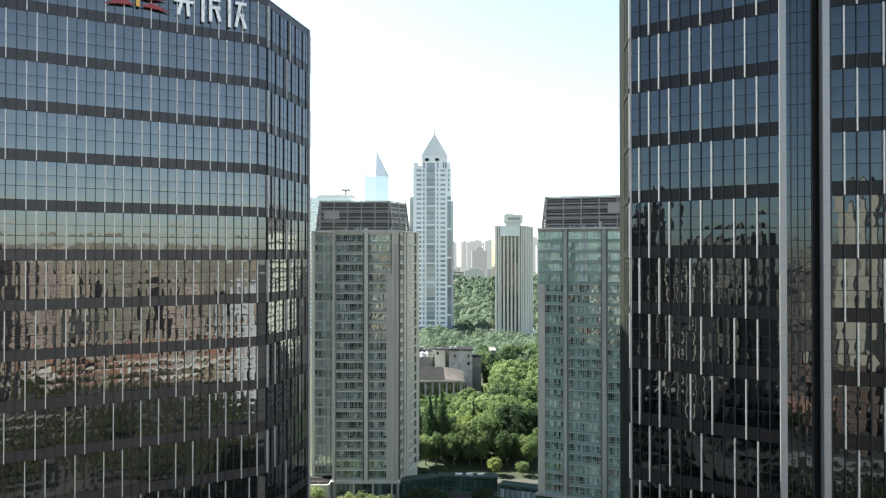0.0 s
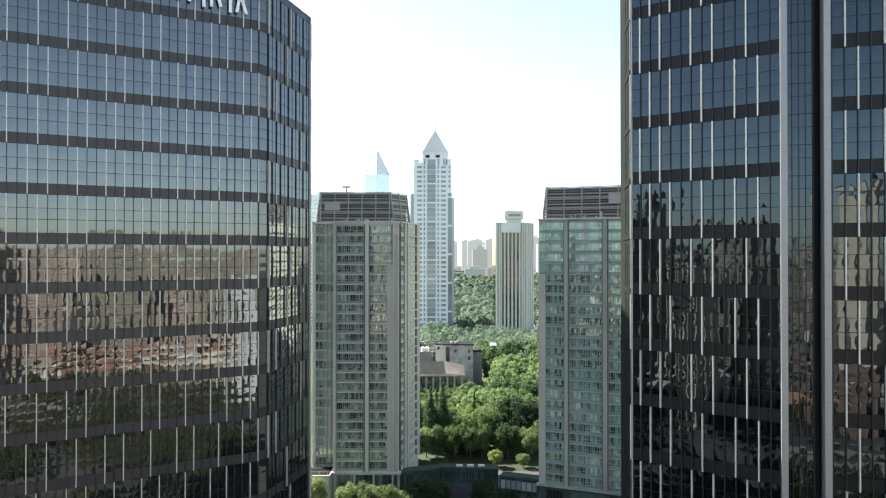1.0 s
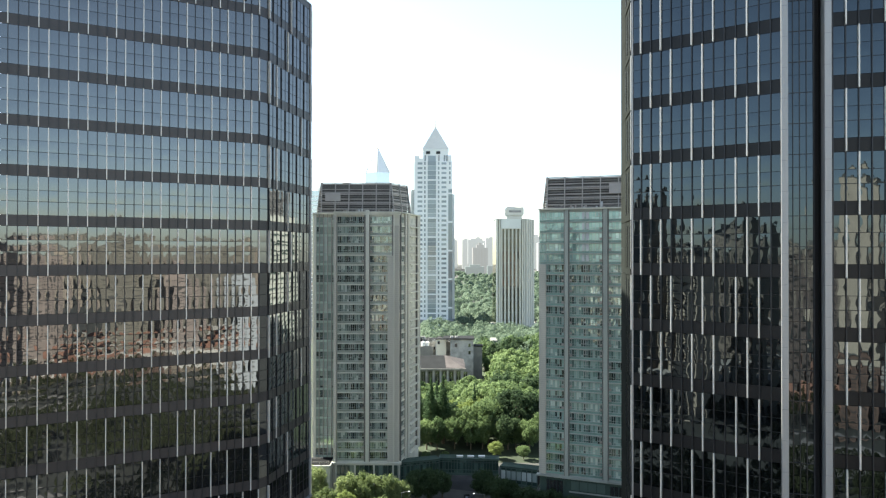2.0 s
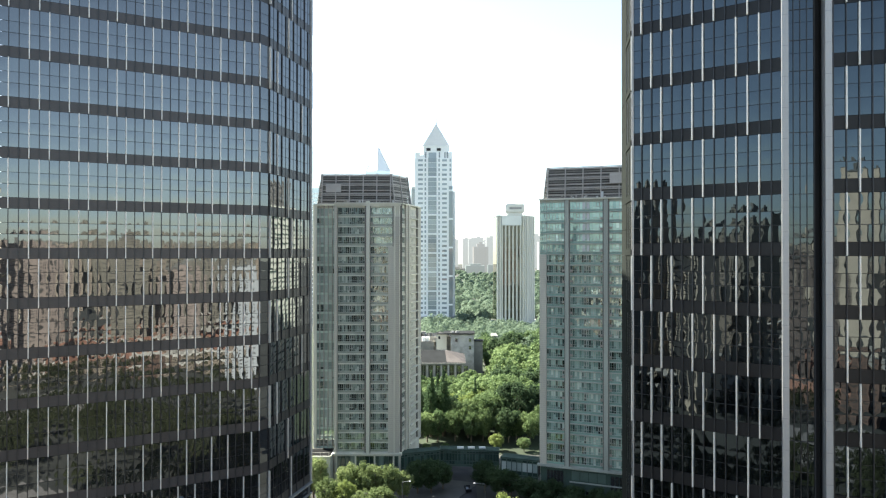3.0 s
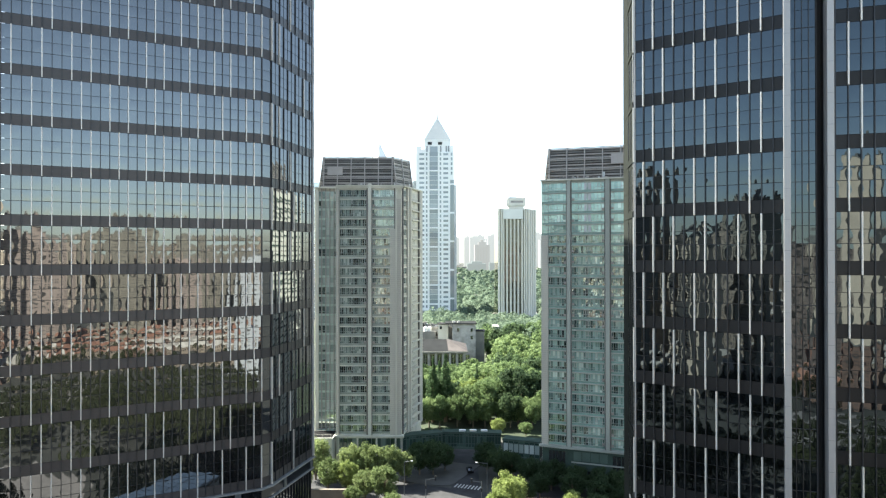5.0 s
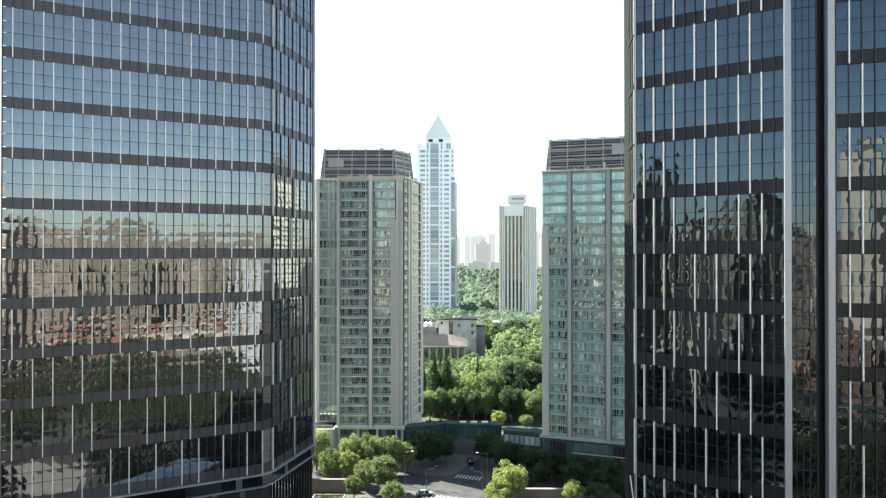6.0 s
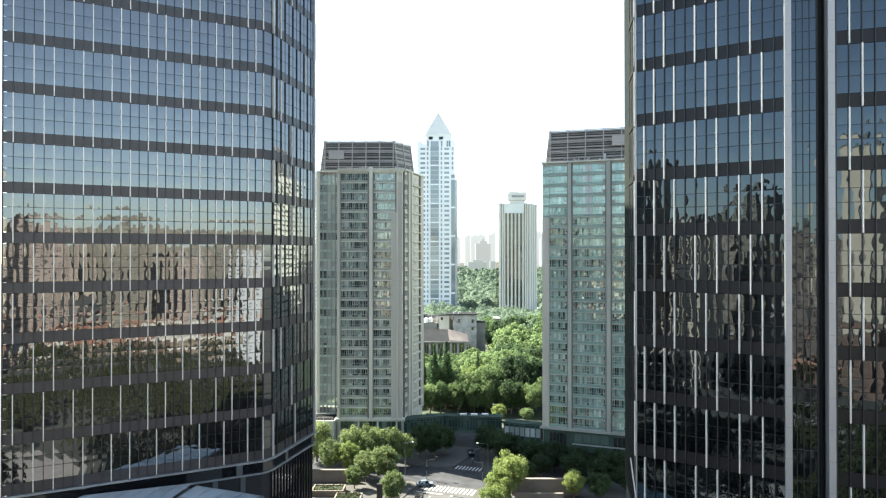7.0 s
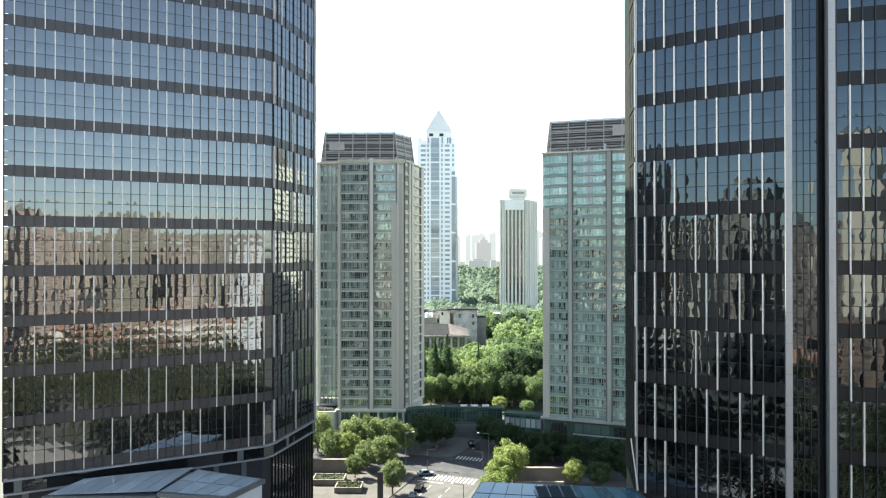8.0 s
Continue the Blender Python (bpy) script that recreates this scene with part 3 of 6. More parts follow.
# sign on the left tower: red and gold emblem and three white blocks, as plain shapes
tower_sign = thing("tower_sign", "white and red rooftop lettering sign as plain shapes", "sign")
def sign_bar(x0, x1, z0, z1, mat, turn=0):
    mm = m @ pose((x0 + x1) / 2 + 1.4, -0.75, (z0 + z1) / 2, 0, turn, 0)
    hx, hz = (x1 - x0) / 2, (z1 - z0) / 2
    part("sign_shape", Shape().box(-hx, hx, -0.12, 0.12, -hz, hz, mm), mat, tower_sign)
# a squat block, a tall block and a slanted block, each a few plain strokes
for x0, x1, z, lean in ((24.8, 28.0, 123.4, 0), (25.6, 27.6, 125.0, 0), (29.4, 30.0, 123.0, 0), (30.6, 32.6, 124.6, 0), (30.6, 32.6, 123.2, 0), (33.9, 34.5, 122.9, 0), (35.2, 37.2, 124.7, 0), (35.4, 36.8, 122.6, 18)):
    sign_bar(x0, x1, z - 0.26, z + 0.26, WHITE_SIGN, lean)
for x, z0, z1, lean in ((25.7, 120.9, 123.2, 14), (27.1, 120.9, 123.2, -4), (29.6, 120.3, 125.3, 0), (30.9, 120.6, 125.2, 0), (32.2, 120.8, 123.2, -16), (34.2, 120.1, 125.3, 0), (35.7, 120.3, 124.5, 10), (36.7, 120.2, 122.6, -18)):
    sign_bar(x - 0.27, x + 0.27, z0, z1, WHITE_SIGN, lean)
for side in (-1, 1):
    for k in range(3):
        x0, z0 = 20.4 + side * 0.4, 121.4 + 1.3 * k
        x1, z1 = 20.4 + side * (5.2 - 0.7 * k), 121.0 + 2.0 * k
        wing = [(x0, z0), (x0 + side * 1.8, z0 + 0.75), (x1, z1), (x0 + side * 1.4, z0 - 0.1)]
        wing = wing if side < 0 else wing[::-1]
        s = Shape().add([m @ Vector((x, y, z)) for y in (-0.87, -0.63) for x, z in wing], [(3, 2, 1, 0), (4, 5, 6, 7), (0, 1, 5, 4), (1, 2, 6, 5), (2, 3, 7, 6), (3, 0, 4, 7)])
        part("sign_shape", s, RED_SIGN, tower_sign)
sign_bar(18.7, 19.3, 121.2, 124.4, GOLD_SIGN)
for x in (17, 23, 27, 31.5, 36.5):
    part("sign_bracket", Shape().box(x, x + 0.1, -0.65, 0.0, 121.5, 121.6, m), MULLION, tower_sign)


# ---- the apartment towers ----
FLOORS = 25
ROOF_Z = 86.4


def window_mesh(w, h, panes, rng, glass_mat, casements=True):
    """A ribbon window: every pane by itself, uprights between all panes, a low transom, opening lights in a thicker frame."""
    glass, bars = Shape(), Shape()
    split = 0.3
    for i in range(panes):
        a, b = i / panes * w, (i + 1) / panes * w
        cuts = (0, split, 1) if rng.random() < 0.3 else (0, rng.uniform(0.45, 0.8), 1) if rng.random() < 0.15 else (0, 1)
        for lo, hi in zip(cuts, cuts[1:]):
            glass.add([(a, 0, lo * h), (b, 0, lo * h), (b, rng.uniform(-0.012, 0.012), hi * h), (a, rng.uniform(-0.012, 0.012), hi * h)], [(0, 1, 2, 3)])
    for i in range(panes + 1):
        t = 0.055 if i % 3 == 0 else 0.03
        bars.box(i / panes * w - t, i / panes * w + t, -0.07, 0.02, 0, h)
    bars.box(0, w, -0.06, 0.02, h * split - 0.028, h * split + 0.028)
    bars.box(0, w, -0.08, 0.02, h - 0.07, h)
    bars.box(0, w, -0.2, 0.1, -0.05, 0.03)
    if casements:
        for i in {0, panes - 1, rng.randrange(panes)}:
            if rng.random() < 0.7:
                a, b, lo, hi = i / panes * w + 0.03, (i + 1) / panes * w - 0.03, h * split + 0.1, h - 0.15
                bars.box(a, a + 0.09, -0.11, 0.02, lo, hi).box(b - 0.09, b, -0.11, 0.02, lo, hi)
                bars.box(a + 0.09, b - 0.09, -0.11, 0.02, lo, lo + 0.09).box(a + 0.09, b - 0.09, -0.11, 0.02, hi - 0.09, hi)
    return glass.mesh("window", glass_mat), bars.mesh("window_frame", WINDOW_FRAME)


def home_bay(house, m, x0, x1, floors, units, rng, base, pitch, panel_mat, ledge_mat, glass_mat, panel_h=0.66, ledge_h=0.3, out=0.34, pane=0.62, casements=True):
    """A bay of ribbon windows: on every floor a projecting ledge, a glazed panel over it and one window for each dwelling."""
    w = (x1 - x0) / units
    low = panel_h + ledge_h
    h = pitch - low
    panes = max(2, round(w / pane))
    sets = [window_mesh(w, h, panes, rng, glass_mat, casements) for _ in range(9)]
    panel = Shape().box(0, x1 - x0, -0.02, 0.28, ledge_h, low - 0.05)
    panel_me = panel.mesh("spandrel", panel_mat)
    ledge_me = Shape().box(0, x1 - x0, -out, 0.3, 0.0, ledge_h * 0.62).box(0, x1 - x0, -out + 0.08, 0.3, ledge_h * 0.62, ledge_h).mesh("ledge", ledge_mat)
    for k in floors:
        z = base + pitch * k
        for u in range(units):
            g, f = rng.choice(sets)
            piece("window_frame", f, piece("window", g, house, m @ pose(x0 + u * w, 0.1, z + low)), Matrix())
        piece("spandrel", panel_me, house, m @ pose(x0, 0, z))
        piece("ledge", ledge_me, house, m @ pose(x0, 0, z))


def upright(house, m, x0, x1, out, z0, z1, mat, name="pilaster"):
    return part(name, Shape().box(x0, x1, -out, 0.4, z0, z1, m), mat, house)


def crown(house, plan, z0, z1, flare):
    """Louvred rooftop screen: thin slats in three tiers behind posts and rails, standing out more towards the foot."""
    k = len(plan)
    tiers, per = 3, 4
    tier = (z1 - z0) / tiers
    for i in range(k):
        m, length = along(plan[i], plan[(i + 1) % k])
        for r in range(tiers * per):
            u = r / (tiers * per)
            z, out = z0 + (z1 - z0) * u, flare * (1 - u)
            part("louvre", Shape().box(-out * 0.55, length + out * 0.55, -out - 0.2, -out + 0.12, z + 0.12, z + 0.12 + 0.6 * tier / per, m), LOUVRE if r % 2 else LOUVRE_DARK, house)
        for r in range(tiers + 1):
            u = r / tiers
            z, out = z0 + (z1 - z0) * u, flare * (1 - u)
            part("louvre_rail", Shape().box(-out * 0.6 - 0.1, length + out * 0.6 + 0.1, -out - 0.42, -out - 0.2, z - 0.1, z + 0.14, m), LOUVRE_LIGHT, house)
        n = max(2, round(length / 4.6))
        for j in range(n + 1):
            x = length * j / n
            s = Shape()
            s.add([m @ Vector(p) for p in ((x - 0.13, -flare - 0.5, z0), (x + 0.13, -flare - 0.5, z0), (x + 0.13, -flare + 0.1, z0), (x - 0.13, -flare + 0.1, z0),
                                           (x - 0.13, -0.45, z1 + 0.2), (x + 0.13, -0.45, z1 + 0.2), (x + 0.13, 0.15, z1 + 0.2), (x - 0.13, 0.15, z1 + 0.2))],
                  [(3, 2, 1, 0), (4, 5, 6, 7), (0, 1, 5, 4), (1, 2, 6, 5), (2, 3, 7, 6), (3, 0, 4, 7)])
            part("louvre_post", s, LOUVRE_LIGHT, house)
    c = (sum(p[0] for p in plan) / k, sum(p[1] for p in plan) / k)
    inner = [(c[0] + (x - c[0]) * 1.015, c[1] + (y - c[1]) * 1.015) for x, y in plan]
    part("plant_room", Shape().prism(inner, z0, z1 - 0.25, 0.5), PLANT, house, "dark plant room behind the louvres")


rng = random.Random(11)


def cooler_units(house, m, xs, every, rng, base, pitch):
    """Small dark air-conditioner boxes beside the piers, floor by floor."""
    me = Shape().box(-0.36, 0.36, -0.32, 0.05, 0.0, 0.62).mesh("cooler_unit", LOUVRE)
    for x in xs:
        for k in range(FLOORS - 1):
            if rng.random() < every:
                piece("cooler_unit", me, house, m @ pose(x, 0, base + pitch * k + rng.choice((0.95, 1.2))))


def roof_clutter(house, m, x0, x1, z, rng, n):
    """Small vents, rails and boxes along the roof edge."""
    for _ in range(n):
        x, w, h = rng.uniform(x0, x1), rng.uniform(0.25, 0.9), rng.uniform(0.3, 1.0)
        part("roof_box", Shape().box(x, x + w, 0.3, 0.3 + w, z, z + h, m), rng.choice((LOUVRE_LIGHT, WHITE_WALL, LOUVRE)), house)
    part("edge_rail", Shape().box(x0, x1, 0.12, 0.17, z + 0.75, z + 0.8, m).box(x0, x1, 0.12, 0.17, z + 0.4, z + 0.44, m), LOUVRE_LIGHT, house)


# tower with the splayed side
apartment_tower = thing("apartment_tower", "grey stone apartment tower with ribbon windows and louvred crown", "tower")
BASE_A, PITCH_A = 9.9, 3.012
# Unseen rear extended to 262 to shade the other tower's west face.
AP = [(-41.5, 219), (-33.4, 219), (-33.4, 214.2), (-13.9, 214.2), (-8.6, 234.6), (-12, 262), (-41.5, 262)]
part("body", Shape().prism(AP, 0.0, ROOF_Z - 0.2), STONE, apartment_tower)
part("roof", Shape().prism(AP, ROOF_Z - 0.15, ROOF_Z + 0.1), ROOFING, apartment_tower)
mA, _ = along((-33.4, 213.9), (-13.9, 213.9))
kit_a = dict(base=BASE_A, pitch=PITCH_A, panel_mat=HOME_PANEL, ledge_mat=STONE, glass_mat=HOME_GLASS_DIM)
home_bay(apartment_tower, mA, 0.55, 8.75, range(FLOORS), 2, rng, **kit_a)
home_bay(apartment_tower, mA, 10.6, 16.0, range(21), 1, rng, **kit_a)
home_bay(apartment_tower, mA, 10.6, 17.3, range(21, FLOORS), 1, rng, **kit_a)
top_a = BASE_A + PITCH_A * 21
part("parapet_band", Shape().box(-0.5, 19.5, -0.12, 0.3, BASE_A + PITCH_A * FLOORS, ROOF_Z - 0.1, mA), STONE, apartment_tower)
upright(apartment_tower, mA, -0.6, 0.3, 0.5, 0, ROOF_Z, STONE_COURSED)
# Dark strips beside the piers: shade of the shadow gaps put into colour.
upright(apartment_tower, mA, 8.78, 9.28, 0.12, BASE_A, ROOF_Z, LOUVRE_DARK, "reveal")
upright(apartment_tower, mA, 9.3, 10.35, 0.8, BASE_A - 0.6, ROOF_Z + 0.7, STONE)
upright(apartment_tower, mA, 10.37, 10.6, 0.2, BASE_A, ROOF_Z, LOUVRE_DARK, "reveal")
upright(apartment_tower, mA, 16.02, 17.7, 0.4, BASE_A - 0.6, top_a, STONE_COURSED)
upright(apartment_tower, mA, 17.34, 17.66, 0.2, top_a + 0.02, ROOF_Z, LOUVRE_DARK, "reveal")
upright(apartment_tower, mA, 17.72, 18.15, 0.62, BASE_A - 0.6, ROOF_Z, STONE)
upright(apartment_tower, mA, 18.17, 19.5, 0.35, BASE_A - 0.6, ROOF_Z - 4, STONE_COURSED)
mW, _ = along((-41.2, 218.6), (-33.9, 218.6))
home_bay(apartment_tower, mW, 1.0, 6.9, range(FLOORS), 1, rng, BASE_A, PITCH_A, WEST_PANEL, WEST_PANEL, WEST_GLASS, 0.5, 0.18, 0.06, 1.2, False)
for x in (0.2, 1.85, 3.15, 4.45, 5.75, 6.9):
    upright(apartment_tower, mW, x, x + (0.8 if x < 1 else 0.2), 0.3, 8, ROOF_Z, STONE if x < 1 else LOUVRE)
mS, lS = along((-13.7, 214.4), (-8.6, 234.6))
kit_s = dict(kit_a, panel_mat=STONE_COURSED)
home_bay(apartment_tower, mS, 0.8, 4.3, range(FLOORS), 1, rng, panel_h=0.9, pane=0.9, **kit_s)
home_bay(apartment_tower, mS, 8.2, 17.5, range(FLOORS), 2, rng, out=1.05, panel_h=0.75, pane=1.1, **kit_s)
# gap shade on the splayed side, again as dark strips
for x in (0.3, 6.22, 8.1, 17.3):
    upright(apartment_tower, mS, x, x + 0.25, 0.42, BASE_A, ROOF_Z, LOUVRE_DARK, "reveal")
for x0, x1, o in ((4.5, 6.2, 0.5), (6.4, 8.1, 0.8), (17.6, 20.8, 0.6)):
    upright(apartment_tower, mS, x0, x1, o, BASE_A - 0.6, ROOF_Z, STONE_COURSED)
mP, _ = along((-33.9, 213.2), (-13.4, 213.2))
part("cornice", Shape().box(0, 20.5, -0.2, 1, ROOF_Z - 0.1, ROOF_Z + 0.3, mP).box(0, 20.5, 0.1, 1, ROOF_Z - 0.7, ROOF_Z - 0.1, mP), STONE, apartment_tower)
part("cornice", Shape().box(0, lS, -0.9, 1, ROOF_Z - 0.12, ROOF_Z + 0.25, mS), STONE, apartment_tower)
part("cornice", Shape().box(0, 7.4, -0.6, 1, ROOF_Z - 0.3, ROOF_Z + 0.2, mW), STONE, apartment_tower)
roof_clutter(apartment_tower, mA, 0.5, 18.5, ROOF_Z + 0.31, rng, 12)
crown(apartment_tower, [(-38.6, 219.5), (-17.1, 219.5), (-12.5, 228.6), (-14, 254), (-38.6, 254)], ROOF_Z + 0.3, 96.0, 1.2)
part("base_ledge", Shape().box(-0.8, 20.3, -1.0, 0.4, BASE_A - 0.5, BASE_A - 0.02, mA).box(-0.8, 20.3, -0.7, 0.4, BASE_A - 0.9, BASE_A - 0.5, mA), STONE, apartment_tower)
for i in range(13):
    part("base_glass", Shape().box(0.25 + i * 1.46, 1.6 + i * 1.46, -0.42, 0.2, 5.8, BASE_A - 0.95, mA), BASE_GLASS, apartment_tower)
    part("base_glass", Shape().box(0.25 + i * 1.46, 1.6 + i * 1.46, -0.42, 0.2, 0.4, 4.95, mA), BASE_GLASS, apartment_tower)
for i in range(14):
    part("base_post", Shape().box(i * 1.46, i * 1.46 + (0.5 if i % 4 == 0 else 0.2), -0.72, 0.2, 0, BASE_A - 0.92, mA), STONE if i % 4 == 0 else BRIDGE_METAL, apartment_tower)
part("base_band", Shape().box(0.0, 19.4, -0.6, 0.2, 5.0, 5.7, mA), HOME_PANEL, apartment_tower)
annex = part("annex", Shape().box(-9.5, -8.6, -5.5, 4.5, 0, BASE_A, mA).box(-2.2, -0.9, -5.5, 4.5, 0, BASE_A, mA).box(-8.6, -2.2, -5.5, 4.5, BASE_A - 1.6, BASE_A, mA).box(-8.6, -2.2, -2.5, 4.5, 0, BASE_A - 1.6, mA),
             STONE, apartment_tower, "low grey stone annex with a terrace")
part("terrace", Shape().box(-9.2, -1.2, -5.2, 4.3, BASE_A + 0.01, BASE_A + 0.08, mA), DARK_ROOF, annex)
part("parapet", Shape().box(-9.6, -0.8, -5.7, -5.2, BASE_A, BASE_A + 0.45, mA), STONE, annex)
# Dark sheet stands in for the shaded void inside the portal.
part("annex_window", Shape().box(-8.5, -2.3, -2.62, -2.5, 2.5, BASE_A - 2.0, mA), WINDOW_DARK, annex)
part("terrace_rail", Shape().box(-9.3, -1.2, -5.0, -4.92, BASE_A + 1.3, BASE_A + 1.4, mA).box(-7.3, -3.2, -3.3, -3.2, BASE_A + 2.0, BASE_A + 2.1, mA), LOUVRE_LIGHT, annex)
for x in (-9.2, -6.6, -4.0, -1.4):
    part("rail_post", Shape().box(x, x + 0.1, -5.0, -4.92, BASE_A + 0.4, BASE_A + 1.3, mA), LOUVRE_LIGHT, annex)
cooler_units(apartment_tower, mA, (8.35, 11.0), 0.55, rng, BASE_A, PITCH_A)
part("screen_panel", Shape().box(-37.4, -32.6, 218.3, 218.45, ROOF_Z + 3.9, ROOF_Z + 6.6), LOUVRE_LIGHT, apartment_tower, "pale panel on the louvred crown")
# tower turned towards the junction
apartment_tower_2 = thing("apartment_tower", "green glazed apartment tower with grey stone piers", "tower")
BASE_B, PITCH_B = 11.0, 2.985
B0, B1 = (27.3, 199.8), (53.5, 189.85)
mB, lB = along(B0, B1)
bp = [mB @ Vector(p) for p in ((0.1, 0.3, 0), (lB, 0.3, 0), (lB, 26, 0), (0.1, 26, 0))]
bp = [(p.x, p.y) for p in bp]
part("body", Shape().prism(bp, 0.0, ROOF_Z - 0.2), STONE, apartment_tower_2)
part("roof", Shape().prism(bp, ROOF_Z - 0.15, ROOF_Z + 0.1), ROOFING, apartment_tower_2)
for x0, x1, n in ((2.0, 7.1, 1), (8.7, 17.8, 2), (19.6, 27.0, 1)):
    home_bay(apartment_tower_2, mB, x0, x1, range(20), n, rng, BASE_B, PITCH_B, GREEN_PANEL, PIER, HOME_GLASS, 0.62, 0.3, 0.4)
    home_bay(apartment_tower_2, mB, x0, x1, range(20, FLOORS), n, rng, BASE_B, PITCH_B, GREEN_PANEL, PIER, HOME_GLASS_GREEN, 0.62, 0.26, 0.3, 0.9)
for k in range(20, FLOORS):
    for x in (12.2, 13.4):
        part("white_panel", Shape().box(x, x + 0.7, -0.02, 0.1, BASE_B + PITCH_B * k + 1.0, BASE_B + PITCH_B * k + 2.8, mB), WHITE_WALL, apartment_tower_2)
upright(apartment_tower_2, mB, 0.0, 1.95, 0.25, BASE_B - 0.6, BASE_B + 20 * PITCH_B, STONE_COURSED)
home_bay(apartment_tower_2, mB, 0.05, 1.95, range(20, FLOORS), 1, rng, BASE_B, PITCH_B, GREEN_PANEL, PIER, HOME_GLASS_GREEN, 0.5, 0.2, 0.2)
for x0, x1 in ((7.4, 8.4), (18.15, 19.3), (27.05, 28.0)):
    upright(apartment_tower_2, mB, x0, x1, 0.6, BASE_B - 0.6, ROOF_Z + 0.3, PIER)
# dark strips that carry the shade next to the piers
for x in (7.12, 8.42, 17.87, 19.32):
    upright(apartment_tower_2, mB, x, x + 0.26, 0.12, BASE_B, ROOF_Z, LOUVRE_DARK, "reveal")
mE, lE = along(bp[3], bp[0])
for x0, x1 in ((0.3, 12.5), (13.0, 25.4)):
    home_bay(apartment_tower_2, mE, x0, x1, range(FLOORS), 2, rng, BASE_B, PITCH_B, BRIDGE_ROOF, PIER, WINDOW_DARK, 0.7, 0.2, 0.15, 1.3, False)
part("parapet_band", Shape().box(0, lB, -0.1, 0.3, BASE_B + PITCH_B * FLOORS, ROOF_Z - 0.1, mB), PIER, apartment_tower_2)
part("cornice", Shape().box(-0.2, lB, -0.7, 1, ROOF_Z - 0.1, ROOF_Z + 0.3, mB), STONE, apartment_tower_2)
roof_clutter(apartment_tower_2, mB, 0.5, 26, ROOF_Z + 0.31, rng, 14)
part("base_ledge", Shape().box(-0.6, lB, -1.0, 0.4, BASE_B - 0.55, BASE_B - 0.02, mB), PIER, apartment_tower_2)
# Dark greens on the foot: shade of trees is put into the wall.
part("base_wall", Shape().box(0.3, lB, -0.4, 0.2, 0, BASE_B - 0.6, mB), BRIDGE_ROOF, apartment_tower_2)
part("base_course", Shape().box(8.6, lB, -0.5, 0.0, 6.6, 7.0, mB), PIER, apartment_tower_2)
for x0, w in ((2.2, 4.8), (20.0, 6.0)):
    for i in range(5):
        part("base_window", Shape().box(x0 + i * w / 5, x0 + (i + 0.86) * w / 5, -0.46, -0.38, 5.4, BASE_B - 1.4, mB), WINDOW_DARK, apartment_tower_2)
for x0 in (9.2, 11.6, 14.0, 16.4):
    part("base_panel", Shape().box(x0, x0 + 2.2, -0.47, -0.38, 7.3, BASE_B - 1.2, mB), BRIDGE_METAL, apartment_tower_2)
for x0 in (1.2, 5.0, 9.5, 13.2, 16.0, 20.0):
    part("base_window", Shape().box(x0, x0 + 2.4, -0.46, -0.38, 0.8, 4.6, mB), WINDOW_DARK, apartment_tower_2)
cp = [mB @ Vector(p) for p in ((2.2, 1.2, 0), (lB - 1, 2.6, 0), (lB - 1, 22, 0), (3.5, 22, 0))]
crown(apartment_tower_2, [(p.x, p.y) for p in cp], ROOF_Z + 0.3, 95.6, 1.0)
cooler_units(apartment_tower_2, mB, (6.8, 9.05, 17.45, 19.95), 0.55, rng, BASE_B, PITCH_B)
part("screen_panel", Shape().box(19.6, 25.0, 0.75, 0.9, ROOF_Z + 4.2, ROOF_Z + 7.0, mB), LOUVRE_LIGHT, apartment_tower_2, "pale panel on the louvred crown")
part("vent_pipe", Shape().tube(mB @ Vector((17.6, 0.6, ROOF_Z)), mB @ Vector((17.6, 0.6, ROOF_Z + 2.0)), 0.35, 0.35), WHITE_WALL, apartment_tower_2)


# ---- glazed bridge between the apartment towers ----
glazed_bridge = thing("glazed_bridge", "green glazed bridge between two apartment towers", "bridge")
